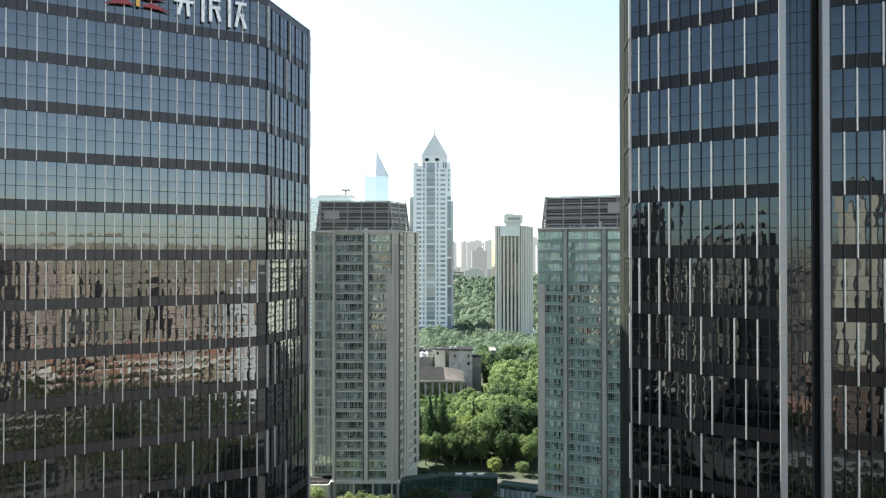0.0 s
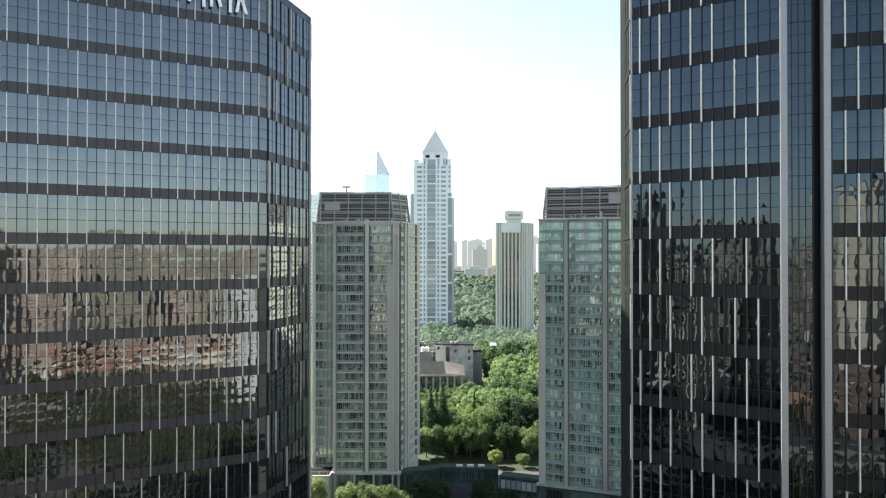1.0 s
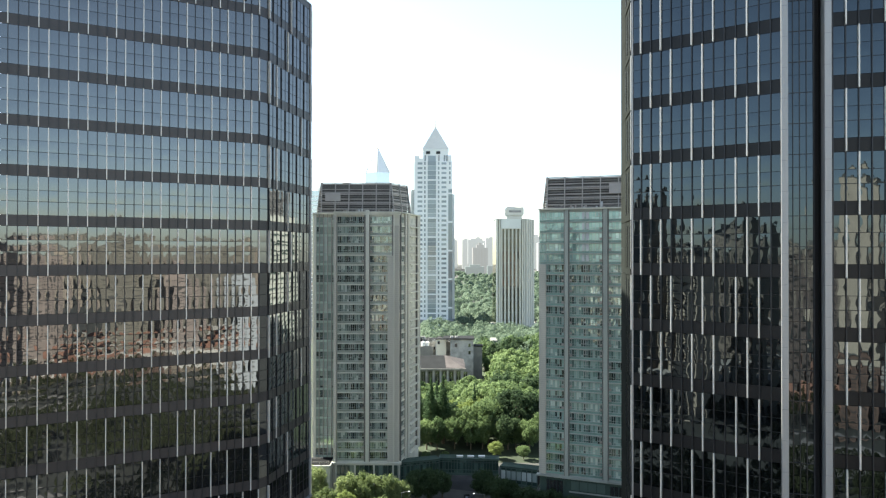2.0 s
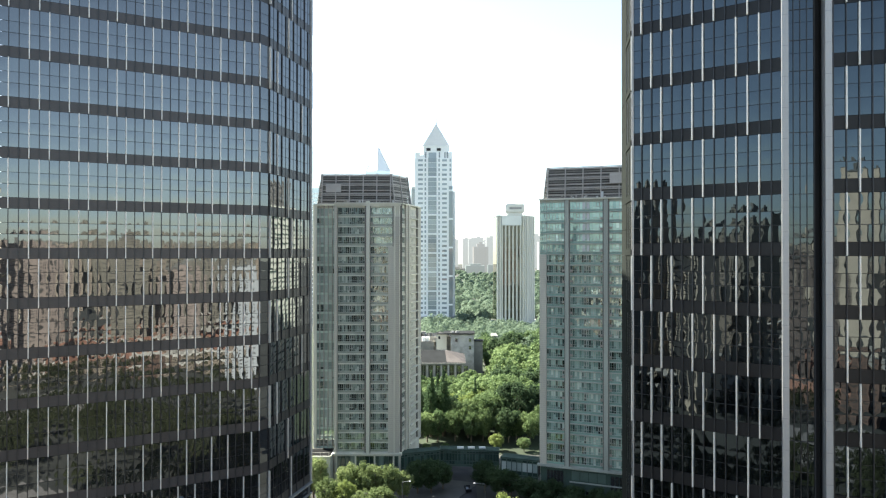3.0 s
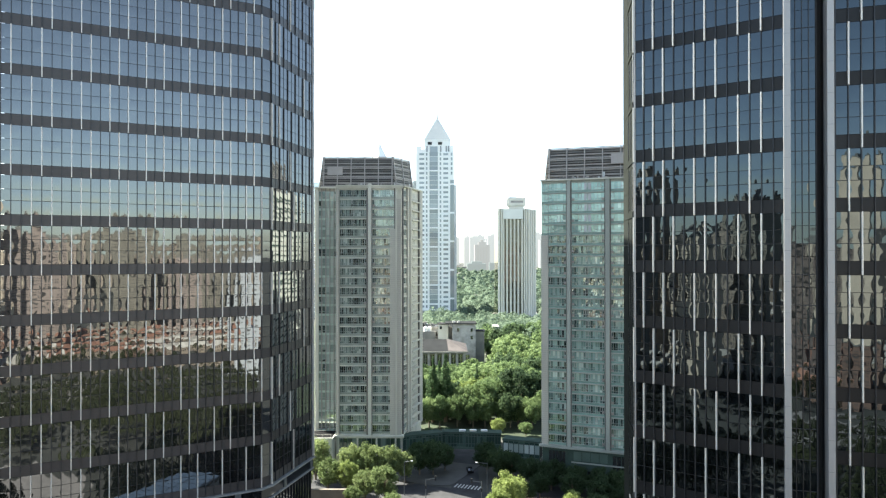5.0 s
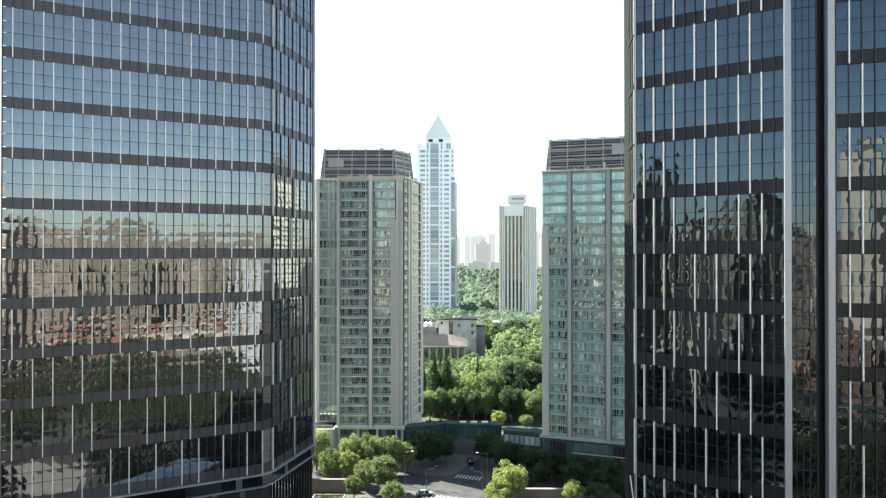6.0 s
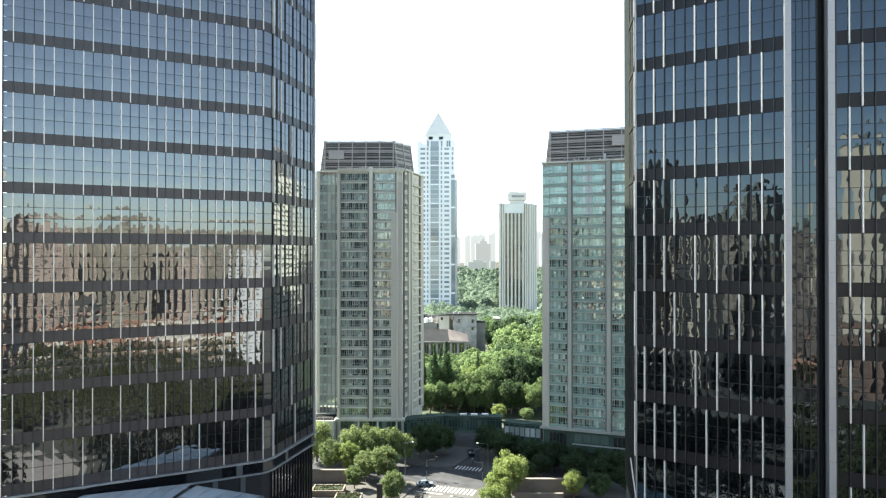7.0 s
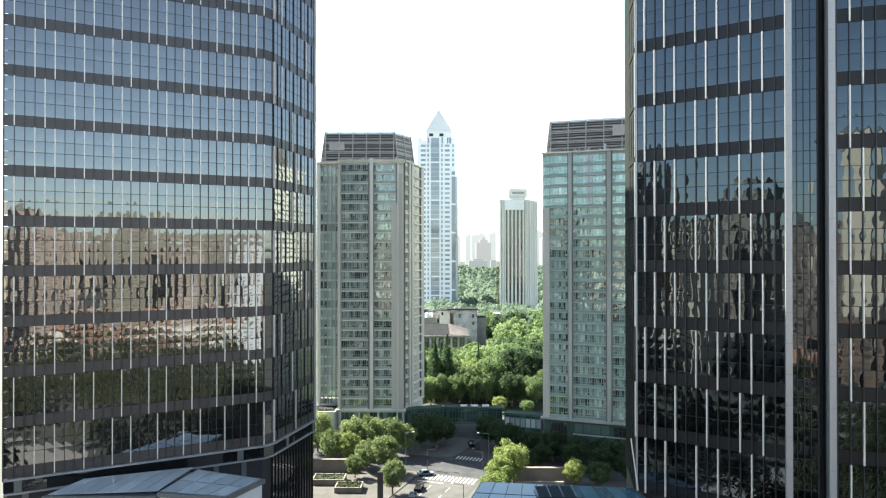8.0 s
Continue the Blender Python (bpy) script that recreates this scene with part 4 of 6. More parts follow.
def bridge_part(p0, p1, z0, z1, n, glass_mat, wide=False):
    mm, l = along(p0, p1)
    seg = part("bridge_body", Shape().box(0, l, 0.12, 3.5, z0, z1 - 0.45, mm), CORE, glazed_bridge)
    part("bridge_roof", Shape().box(-0.2, l + 0.2, -0.5, 3.9, z1 - 0.5, z1, mm), BRIDGE_METAL, glazed_bridge)
    part("roof_sheet", Shape().box(-0.1, l + 0.1, -0.4, 3.8, z1 + 0.01, z1 + 0.06, mm), BRIDGE_ROOF, glazed_bridge)
    part("bridge_floor", Shape().box(-0.1, l + 0.1, -0.25, 3.7, z0 - 0.6, z0 - 0.02, mm), BRIDGE_METAL, glazed_bridge)
    for i in range(n + 1):
        x = l * i / n
        t = 0.12 if i % 3 == 0 or wide else 0.06
        part("bridge_post", Shape().box(x - t, x + t, -0.18, 0.12, z0, z1 - 0.51, mm), BRIDGE_METAL, seg)
    for dz in (1.0, z1 - z0 - 1.3):
        part("bridge_rail", Shape().box(0, l, -0.14, 0.1, z0 + dz, z0 + dz + 0.12, mm), BRIDGE_METAL, seg)
    for i in range(n):
        a, b = l * i / n + 0.1, l * (i + 1) / n - 0.1
        part("bridge_pane", Shape().box(a, b, 0.04, 0.08, z0 + 1.14, z1 - 1.32, mm), glass_mat, seg)
        part("bridge_pane", Shape().box(a, b, 0.04, 0.08, z0 + 0.02, z0 + 0.98, mm), BRIDGE_GLASS, seg)
        part("bridge_pane", Shape().box(a, b, 0.04, 0.08, z1 - 1.16, z1 - 0.52, mm), BRIDGE_GLASS, seg)
    part("eaves_line", Shape().box(-0.2, l + 0.2, -0.62, -0.5, z1 - 0.16, z1 + 0.06, mm), BRIDGE_ROOF, glazed_bridge)
bridge_part((-13.5, 215.5), (-1.6, 219.5), 3.6, 9.2, 12, BRIDGE_GLASS)
bridge_part((-1.4, 222.5), (17.2, 221.0), 3.9, 8.6, 20, BRIDGE_GLASS)
bridge_part((17.4, 213.5), (28.0, 209.5), 3.8, 8.9, 7, BRIDGE_LIT, True)
for x in (-1.2, 17.0):
    part("bridge_pier", Shape().box(x - 0.6, x + 0.6, 219.5, 224, 0, 3.28), STONE, glazed_bridge)
for x in (4, 7.5, 11):
    single("roof_vent", Shape().box(x, x + 2.1, 222.6, 223.8, 8.67, 9.1), VENT_WHITE, "white metal vent box on the bridge roof", "vent", "bridge roof vents")


# ---- white tower with the pyramid roof ----
pyramid_tower = thing("pyramid_tower", "white clad office tower with pyramid roof and spire", "tower")
CX, CY = -10.4, 650.0
def cbox(name, x0, x1, y0, y1, z0, z1, mat, parent=None, label=""):
    return part(name, Shape().box(CX + x0, CX + x1, CY + y0, CY + y1, z0, z1), mat, parent or pyramid_tower, label)
cbox("shaft", -17.5, 17.9, 0, 32, 0, 160, WHITE_TILE)
cbox("dark_side_bay", -20.5, -17.55, 6, 28, 0, 134, SHADED_GLASS)
cbox("dark_side_bay", 14.4, 18.1, -0.25, 28, 12, 134, SHADED_GLASS)
cbox("side_rib", 18.15, 20.4, 8, 28, 0, 130, WHITE_TILE)
cbox("side_rib", -21.5, -20.55, 10, 28, 0, 133, WHITE_TILE)
cbox("head", -9.4, 14.2, 1.5, 30, 160.05, 171, WHITE_TILE)
for x0, x1, z in ((-17.2, -12.6, 165.5), (-12.5, -9.5, 163), (14.3, 17.4, 166)):
    cbox("shoulder", x0, x1, 0.5, 30, 160.05, z, WHITE_TILE)
for x in (-6.6, 3.0):
    cbox("belfry_window", x, x + 3.8, 1.2, 1.45, 167.2, 169.8, CORE)
eave = [(CX - 9.9, CY + 1.0), (CX + 14.7, CY + 1.0), (CX + 14.7, CY + 30.5), (CX - 9.9, CY + 30.5)]
part("eaves", Shape().prism(eave, 171.05, 172.2), WHITE_TILE, pyramid_tower)
sh = Shape().add([(*p, 172.25) for p in eave] + [(CX + 2.2, CY + 15.5, 195.5)], [(0, 1, 4), (1, 2, 4), (2, 3, 4), (3, 0, 4), (3, 2, 1, 0)])
part("pyramid_roof", sh, PALE_ROOFING, pyramid_tower)
part("spire", Shape().tube((CX + 2.2, CY + 15.5, 194), (CX + 2.2, CY + 15.5, 204), 0.8, 0.35), PALE_ROOFING, pyramid_tower)
FC = 4.45
wide = Shape().box(0, 4.5, -0.12, 0.3, 1.2, 3.2).mesh("window", SHADED_GLASS)
slit = Shape().box(0, 1.4, -0.12, 0.3, 0.9, 3.6).mesh("window", SHADED_GLASS)
glazed = Shape().box(0, 7.7, -0.3, 0.2, 0.25, FC - 0.1).mesh("centre_window", SHADED_GLASS)
for k in range(33):
    z = 13.5 + FC * k
    for x in (-14.4, 8.0):
        piece("window", wide, pyramid_tower, pose(CX + x, CY, z))
    for x in (-8.3, 4.6) + ((15.0,) if z > 134 else ()):
        piece("window", slit, pyramid_tower, pose(CX + x, CY, z))
    piece("centre_window", glazed, pyramid_tower, pose(CX - 4.9, CY, z))
    if k % 4 == 1:
        cbox("centre_arch", -5.2, 3.1, -0.7, 0.2, z - 0.6, z + 0.7, WHITE_TILE)
    if k % 6 == 2 and z < 130:
        cbox("bay_band", 14.3, 18.2, -0.5, 0.2, z, z + 1.6, WHITE_TILE)
cbox("head_window", -4.6, 2.6, 1.1, 1.45, 160.4, 165.6, SHADED_GLASS)
for x in (-6.6, 3.0):
    cbox("centre_rib", x, x + 1.5, -0.8, 0.2, 12, 161, WHITE_TILE)
for x in (-7.9, 5.0, 10.2, 12.4):
    cbox("slot_window", x, x + 1.1, 1.1, 1.45, 160.5, 166, WINDOW_DARK)
cbox("podium", -22, 21, -14, 30, 0, 12, PODIUM_GREY, None, "grey concrete podium")
cbox("podium_band", -22, 21, -14.3, -13.9, 9.5, 12.6, PODIUM_GREY)
for k in range(10):
    cbox("podium_post", -21.5 + 4.5 * k, -20.7 + 4.5 * k, -14.5, -14.0, 0, 9.4, WHITE_TILE)

# ---- fluted tan tower ----
fluted_tower = thing("fluted_tower", "tan stone tower with upright ribs and a rounded roof drum", "tower")
DY = 620.0
D_PLAN = [(46.3, DY), (71.6, DY), (81.6, DY + 20), (81.6, DY + 42), (46.3, DY + 42)]
part("shaft", Shape().prism(D_PLAN, 0, 104), BRONZE_GLASS, fluted_tower)
part("roof", Shape().prism(D_PLAN, 104.05, 105), TAN_STONE, fluted_tower)
part("top_panel", Shape().box(50.6, 68.4, DY - 2.6, DY - 0.1, 95.9, 104.4), TAN_PALE, fluted_tower, "plain pale stone panel")


def half_column(w, depth):
    """Plan of a rib with a rounded front, seen from above, its back at y = 0."""
    return [(-w / 2, 0.2)] + [(-w / 2 * math.cos(math.pi * i / 6), -depth * (0.35 + 0.65 * math.sin(math.pi * i / 6))) for i in range(7)] + [(w / 2, 0.2)]


def rib(m, x, w, depth, z0, z1, mat, name="rib"):
    plan = [(m @ Vector((x + a, b, 0)))[:2] for a, b in half_column(w, depth)]
    part(name, Shape().prism(plan, z0, z1), mat, fluted_tower, "", False)


m_front, _ = along((0, DY), (60, DY))
for x in (54.3, 57.65, 61.0, 64.35, 67.7, 51.2):
    rib(m_front, x, 1.75, 2.1, 8, 95.85, TAN_STONE)
for x, w in ((47.3, 1.9), (49.4, 1.9), (69.9, 1.6), (71.4, 1.4)):
    rib(m_front, x, w, 2.9, 6, 105, TAN_STONE, "corner_pier")
for k in range(8):
    part("floor_line", Shape().box(52.1, 67.0, DY - 0.35, DY - 0.05, 10 + 11 * k, 10.9 + 11 * k), BRONZE, fluted_tower)
mD, lD = along((71.6, DY), (81.6, DY + 20))
for x in (3.2, 8.6, 14.4, 20.0):
    rib(mD, x, 3.0, 2.2, 6, 105, TAN_STONE)
drum = bmesh.new()
bmesh.ops.create_cube(drum, size=1.0, matrix=Matrix.LocRotScale((64.0, DY + 14, 112.0), None, (16.6, 12, 8.8)))
bmesh.ops.bevel(drum, geom=drum.edges[:], offset=2.2, segments=4, profile=0.5, affect="EDGES")
drum_me = bpy.data.meshes.new("roof_drum")
drum.to_mesh(drum_me)
drum.free()
drum_me.materials.append(TAN_STONE)
part("roof_drum", drum_me, None, fluted_tower)
part("drum_neck", Shape().box(57.5, 70.5, DY + 9.5, DY + 19, 105, 107.8), TAN_STONE, fluted_tower)
part("drum_slot", Shape().box(58.6, 69.6, DY + 7.9, DY + 8.2, 111.0, 112.9), LOUVRE, fluted_tower)
part("podium", Shape().box(42, 86, DY - 10, DY + 44, 0, 8), BRONZE, fluted_tower)
part("podium_roof", Shape().box(41.5, 86.5, DY - 10.5, DY + 44.5, 8.02, 8.6), TAN_STONE, fluted_tower)
for k in range(9):
    part("podium_post", Shape().box(42.5 + 4.8 * k, 43.3 + 4.8 * k, DY - 10.6, DY - 9.9, 0, 8), TAN_STONE, fluted_tower)


# ---- far city ----
twin_spire = thing("notched_tower", "hazy pale blue glass skyscraper with a pointed notched top", "tower")
TX, TY = -138.0, 1450.0
part("shaft", Shape().prism([(TX - 27, TY + 6), (TX - 1, TY - 12), (TX + 24, TY + 4), (TX + 22, TY + 46), (TX - 24, TY + 46)], 0, 243), HAZY_GLASS, twin_spire)
for a, b in (((-27, 6), (-1, -12)), ((-1, -12), (24, 4)), ((24, 4), (22, 46)), ((22, 46), (-24, 46)), ((-24, 46), (-27, 6))):
    part("crown_face", Shape().add([(TX + a[0], TY + a[1], 243.1), (TX + b[0], TY + b[1], 243.1), (TX + b[0] * 0.04 - 3, TY + 18, 299), (TX + (a[0] + b[0]) * 0.3, TY + 18 + (a[1] + b[1] - 36) * 0.3, 243.1)],
                                    [(0, 1, 2), (1, 3, 2), (3, 0, 2), (3, 1, 0)]), WHITE_TILE, twin_spire)
for x, y in ((-1, -12), (-27, 6), (24, 4)):
    part("crown_rib", Shape().tube((TX + x, TY + y, 243), (TX - 3, TY + 18, 299), 1.3, 0.6, 5), PALE_ROOFING, twin_spire)

wide_tower = thing("slab_tower", "hazy pale green glass office slab with a roof antenna", "tower")
part("shaft", Shape().box(-150, -92, 700, 730, 0, 137), HAZY_GLASS, wide_tower)
part("penthouse", Shape().box(-128, -92, 704, 726, 137.05, 140), PALE_ROOFING, wide_tower)
part("antenna", Shape().tube((-100, 715, 140), (-100, 715, 145), 1.0, 1.0).box(-104, -96, 712, 718, 145, 146.5), CONCRETE, wide_tower)
for k in range(30):
    part("floor_band", Shape().box(-150.2, -91.8, 699.7, 700.1, 6 + 4.3 * k, 7.2 + 4.3 * k), WHITE_TILE, wide_tower)

rng = random.Random(23)
skyline = Shape()
for i in range(70):
    y = rng.uniform(2700, 4200)
    x = y * rng.uniform(-0.03, 0.22)
    w, h = rng.uniform(26, 56), rng.uniform(85, 150) + (y - 2700) * 0.05 * rng.random()
    skyline.box(x - w / 2, x + w / 2, y, y + 40, 0, h)
    skyline.box(x - w / 5, x + w / 5, y + 8, y + 30, h, h + rng.uniform(4, 10))
    for k in range(int(w / 10)):
        skyline.box(x - w / 2 + 10 * k + 2, x - w / 2 + 10 * k + 7, y - 2, y, 0, h - 6)
# Distance haze is put into these backdrop colours as a faint glow.
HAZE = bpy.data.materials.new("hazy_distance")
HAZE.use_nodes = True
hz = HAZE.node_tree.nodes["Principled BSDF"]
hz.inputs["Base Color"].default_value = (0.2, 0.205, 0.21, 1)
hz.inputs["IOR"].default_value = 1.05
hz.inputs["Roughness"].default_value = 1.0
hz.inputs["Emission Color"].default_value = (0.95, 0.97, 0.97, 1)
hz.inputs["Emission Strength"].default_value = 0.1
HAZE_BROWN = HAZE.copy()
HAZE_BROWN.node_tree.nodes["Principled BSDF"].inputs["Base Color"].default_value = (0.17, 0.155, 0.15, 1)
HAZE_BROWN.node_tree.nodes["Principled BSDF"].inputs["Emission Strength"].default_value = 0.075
stepped = Shape().box(108, 164, 2600, 2640, 0, 96).box(122, 150, 2606, 2630, 96, 106).box(130, 141, 2610, 2622, 106, 114)
for k in range(5):
    stepped.box(111 + 11 * k, 117 + 11 * k, 2597, 2600, 0, 92)
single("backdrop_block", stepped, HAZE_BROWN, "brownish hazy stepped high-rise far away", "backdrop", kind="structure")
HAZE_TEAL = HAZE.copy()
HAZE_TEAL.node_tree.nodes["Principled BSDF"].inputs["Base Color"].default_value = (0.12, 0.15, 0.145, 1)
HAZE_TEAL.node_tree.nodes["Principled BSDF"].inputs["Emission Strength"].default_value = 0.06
low = Shape().box(66, 124, 2150, 2190, 0, 33).box(80, 112, 2156, 2180, 33, 39).box(140, 166, 2240, 2260, 0, 34)
for k in range(4):
    low.box(66, 124, 2148, 2150, 6 + 7 * k, 9 + 7 * k)
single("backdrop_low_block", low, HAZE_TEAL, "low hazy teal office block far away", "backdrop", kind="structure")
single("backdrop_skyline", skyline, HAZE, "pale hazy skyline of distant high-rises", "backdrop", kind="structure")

# ---- old low buildings in the park ----
PALE_SHEET = material("faded_pink_sheet", (0.105, 0.093, 0.09), 0.8, 0, 0.2, 2, 0.2, ior=1.1)
HALL_ROOF = material("grey_hall_roof", (0.022, 0.023, 0.024), 0.8, 0, 0.2, 2, 0.2, ior=1.15)
hall = thing("park_hall", "low hall with a dark hipped roof and faded side", "building")
part("wall", Shape().box(-20, 9.4, 346, 375, 0, 17), CONCRETE, hall)
part("roof", Shape().add([(-22, 343.6, 17.02), (10.4, 343.6, 17.02), (10.4, 376, 17.02), (-22, 376, 17.02), (-22, 360, 21.2), (0, 360, 21.2)],
                         [(1, 2, 5), (2, 3, 4, 5), (3, 0, 4), (3, 2, 1, 0), (0, 1, 5, 4)]), HALL_ROOF, hall)
part("faded_sheet", Shape().add([(1.0, 344.5, 17.32), (10.6, 343.6, 17.14), (10.6, 374, 17.14), (0.2, 360.0, 21.35)], [(0, 1, 3), (1, 2, 3)]), PALE_SHEET, hall, "faded roof sheet")
part("fascia", Shape().box(-22.3, 10.8, 343.0, 343.6, 16.3, 17.0), CONCRETE, hall)
for i in range(9):
    part("column", Shape().box(-19.5 + i * 3.5, -18.8 + i * 3.5, 343.7, 344.4, 2, 16.25), OLD_CONCRETE, hall)
for i in range(9):
    part("window", Shape().box(-18.2 + i * 3.5, -16.5 + i * 3.5, 345.8, 346.05, 8, 15.2), WINDOW_DARK, hall)
    part("window_bar", Shape().box(-17.45 + i * 3.5, -17.3 + i * 3.5, 345.7, 345.79, 8, 15.2), OLD_CONCRETE, hall)
part("dome", Shape().tube((-13.2, 341, 8), (-13.2, 341, 11.5), 1.6, 1.5, 10).tube((-13.2, 341, 11.5), (-13.2, 341, 14), 1.5, 0.9, 10).tube((-13.2, 341, 14), (-13.2, 341, 16.4), 0.5, 0.2, 8), VENT_WHITE, hall, "small white roof turret")
block = thing("park_block", "weathered concrete block with rooftop sheds", "building")
part("wall", Shape().box(-20, 16.5, 400, 425, 0, 22.5), OLD_CONCRETE, block)
part("wing", Shape().box(3.5, 16.4, 388, 399.9, 0, 26.0), OLD_CONCRETE, block)
part("wing_roof", Shape().box(-0.5, 17.0, 387, 400.5, 26.02, 26.6), HALL_ROOF, block)
part("shed", Shape().box(-4.6, 1.2, 394, 399.8, 0, 25.2), TAN_STONE, block)
part("shed_roof", Shape().box(-5.0, 1.6, 393.6, 400, 25.22, 25.6), HALL_ROOF, block)
part("shed_window", Shape().box(-3.6, -2.4, 393.86, 394.04, 22.6, 24.2), WINDOW_DARK, block)
part("low_shed", Shape().box(-14, -6, 396, 399.8, 0, 21.0), CONCRETE, block)
part("parapet", Shape().box(-20.2, 3.4, 399.7, 399.95, 22.52, 23.4), OLD_CONCRETE, block)
part("flat_roof", Shape().box(-19.9, 16.4, 400.6, 424.9, 22.51, 22.56), HALL_ROOF, block)
part("side_shed", Shape().box(16.6, 21.5, 392, 399, 0, 21.5), CONCRETE, block)
part("side_roof", Shape().box(16.6, 22.0, 391.6, 399.4, 21.52, 21.9), HALL_ROOF, block)
for x, z in ((6.0, 21.8), (13.6, 21.8), (13.6, 17.6)):
    part("window", Shape().box(x, x + 1.2, 387.86, 388.04, z, z + 1.9), WINDOW_DARK, block)
for i in range(6):
    for z in (13, 18):
        part("window", Shape().box(-18.6 + i * 3.0, -17.1 + i * 3.0, 399.85, 400.04, z, z + 2.2), WINDOW_DARK, block)
for x in (-11.8, -9.4):
    part("water_tank", Shape().tube((x, 397.6, 21.05), (x, 397.6, 23.3), 1.05, 1.05, 10).tube((x, 397.6, 23.3), (x, 397.6, 23.8), 1.05, 0.3, 10), VENT_WHITE, block)
for x in (4.4, 7.0):
    part("roof_tank", Shape().tube((x, 391, 26.6), (x, 391, 27.5), 0.9, 0.9, 10), OLD_CONCRETE, block)
for i in range(18):
    x, w, h, y = rng.uniform(-19, 2), rng.uniform(0.8, 2.6), rng.uniform(0.7, 2.6), rng.uniform(401, 412)
    part("roof_clutter", Shape().box(x, x + w, y, y + rng.uniform(0.8, 2.2), 22.57, 22.57 + h), rng.choice((CONCRETE, HALL_ROOF, PODIUM_GREY)), block)
for i in range(7):
    part("cooler_box", Shape().box(-17.4 + i * 2.6, -16.7 + i * 2.6, 399.2, 399.8, 16.4 + 4 * (i % 2), 17.0 + 4 * (i % 2)), OLD_CONCRETE, block)
for x in (-16, -12.5, -9, 2, 8, 15):
    part("roof_post", Shape().tube((x, 401, 22.5), (x, 401, 26.6), 0.12, 0.12, 5), CONCRETE, block)
steps = thing("stepped_block", "small white stepped block by the trees", "building")
for k in range(4):
    part("storey", Shape().box(25 + k * 1.5, 36 - k, 430, 445, k * 5.05, k * 5.05 + 5), CONCRETE, steps)

# ---- glass-roofed podiums at the feet of the towers ----
def roof_panes(parent, quad, nx, ny, mat, gap=0.05, lift=0.05):
    a, b, c, d = [Vector(q) for q in quad]
    at = lambda u, v: a.lerp(b, u).lerp(d.lerp(c, u), v)
    for i in range(nx):
        for j in range(ny):
            u0, u1, v0, v1 = (i + gap / 2) / nx, (i + 1 - gap / 2) / nx, (j + gap / 2) / ny, (j + 1 - gap / 2) / ny
            q = [at(u0, v0), at(u1, v0), at(u1, v1), at(u0, v1)]
            up = Vector((0, 0, lift))
            part("roof_pane", Shape().add([p for p in q] + [p + up for p in q], [(3, 2, 1, 0), (4, 5, 6, 7), (0, 1, 5, 4), (1, 2, 6, 5), (2, 3, 7, 6), (3, 0, 4, 7)]), mat, parent)
PZ = 21.2
podium = thing("glass_roofed_podium", "podium with a faceted pale blue glass roof", "building")
flat = [(-44.6, 106.7), (-33.9, 104.6), (-30.4, 112.6), (-42.8, 117.6)]
part("wall", Shape().prism(flat, 0, PZ - 0.75), WHITE_WALL, podium, "pale panelled podium wall")
part("roof_edge", Shape().prism([(-44.9, 106.3), (-33.6, 104.1), (-29.9, 112.8), (-42.8, 118.0)], PZ - 0.7, PZ - 0.05), SOFFIT, podium)
roof_panes(podium, [(*p, PZ) for p in flat], 4, 2, ROOF_GLASS_PALE)
skew = [(-62.0, 106.2), (-45.0, 106.6), (-43.2, 117.6), (-59.3, 112.6)]
part("wall", Shape().prism(skew, 0, PZ - 1.2), SOFFIT, podium)
part("roof_edge", Shape().prism([(-62.4, 105.8), (-45.0, 106.2), (-43.0, 117.9), (-59.5, 113.0)], PZ - 1.15, PZ - 0.5), SOFFIT, podium)
roof_panes(podium, [(-62.0, 106.2, PZ - 0.45), (-45.0, 106.6, PZ), (-43.2, 117.6, PZ + 0.5), (-59.3, 112.6, PZ + 0.1)], 7, 1, ROOF_GLASS_PALE)
mF, lF = along((-44.6, 106.7), (-33.9, 104.6))
for i in range(9):
    part("wall_joint", Shape().box(i * lF / 8 - 0.05, i * lF / 8 + 0.05, -0.12, 0.02, 2, PZ - 0.76, mF), SOFFIT, podium)
podium2 = thing("glass_roofed_podium", "podium with a flat blue glass roof and a dark vent", "building")
RZ = 24.0
q2 = [(2.2, 93.2), (28.4, 89.0), (26.7, 100.6), (4.75, 103.2)]
part("wall", Shape().prism([(2.6, 93.6), (28.0, 89.4), (26.3, 100.2), (5.1, 102.8)], 0, RZ - 0.5), SOFFIT, podium2)
part("roof_edge", Shape().prism(q2, RZ - 0.45, RZ - 0.06), SPANDREL, podium2)
roof_panes(podium2, [(*p, RZ - 0.03) for p in ((2.4, 93.4), (28.2, 89.2), (26.5, 100.4), (4.95, 103.0))], 11, 2, ROOF_GLASS, 0.06)
part("roof_vent", Shape().box(12.4, 17.4, 95.6, 100.2, RZ + 0.06, RZ + 0.3), ROOF_VENT, podium2, "dark teal louvred vent")
for i in range(4):
    part("vent_bar", Shape().box(12.2 + 1.76 * i, 12.32 + 1.76 * i, 95.6, 100.2, RZ + 0.31, RZ + 0.42), SOFFIT, podium2)


# ---- street furniture and walls round the junction ----
def stripes(u0, u1, v0, v1, n, name):
    road = thing(name, "white painted zebra crossing stripes on the road", "crossing", kind="structure")
    w = (u1 - u0) / n
    s = Shape().box(0, w * 0.45, 0, v1 - v0, 0.026, 0.032).mesh("stripe", MARKING)
    for i in range(n):
        piece("stripe", s, road, JUNCTION @ pose(u0 + i * w, v0, 0))
stripes(-6.9, 7.6, -10.4, -6.4, 14, "crossing")
stripes(-4.2, 3.6, 8.6, 11.6, 8, "crossing")
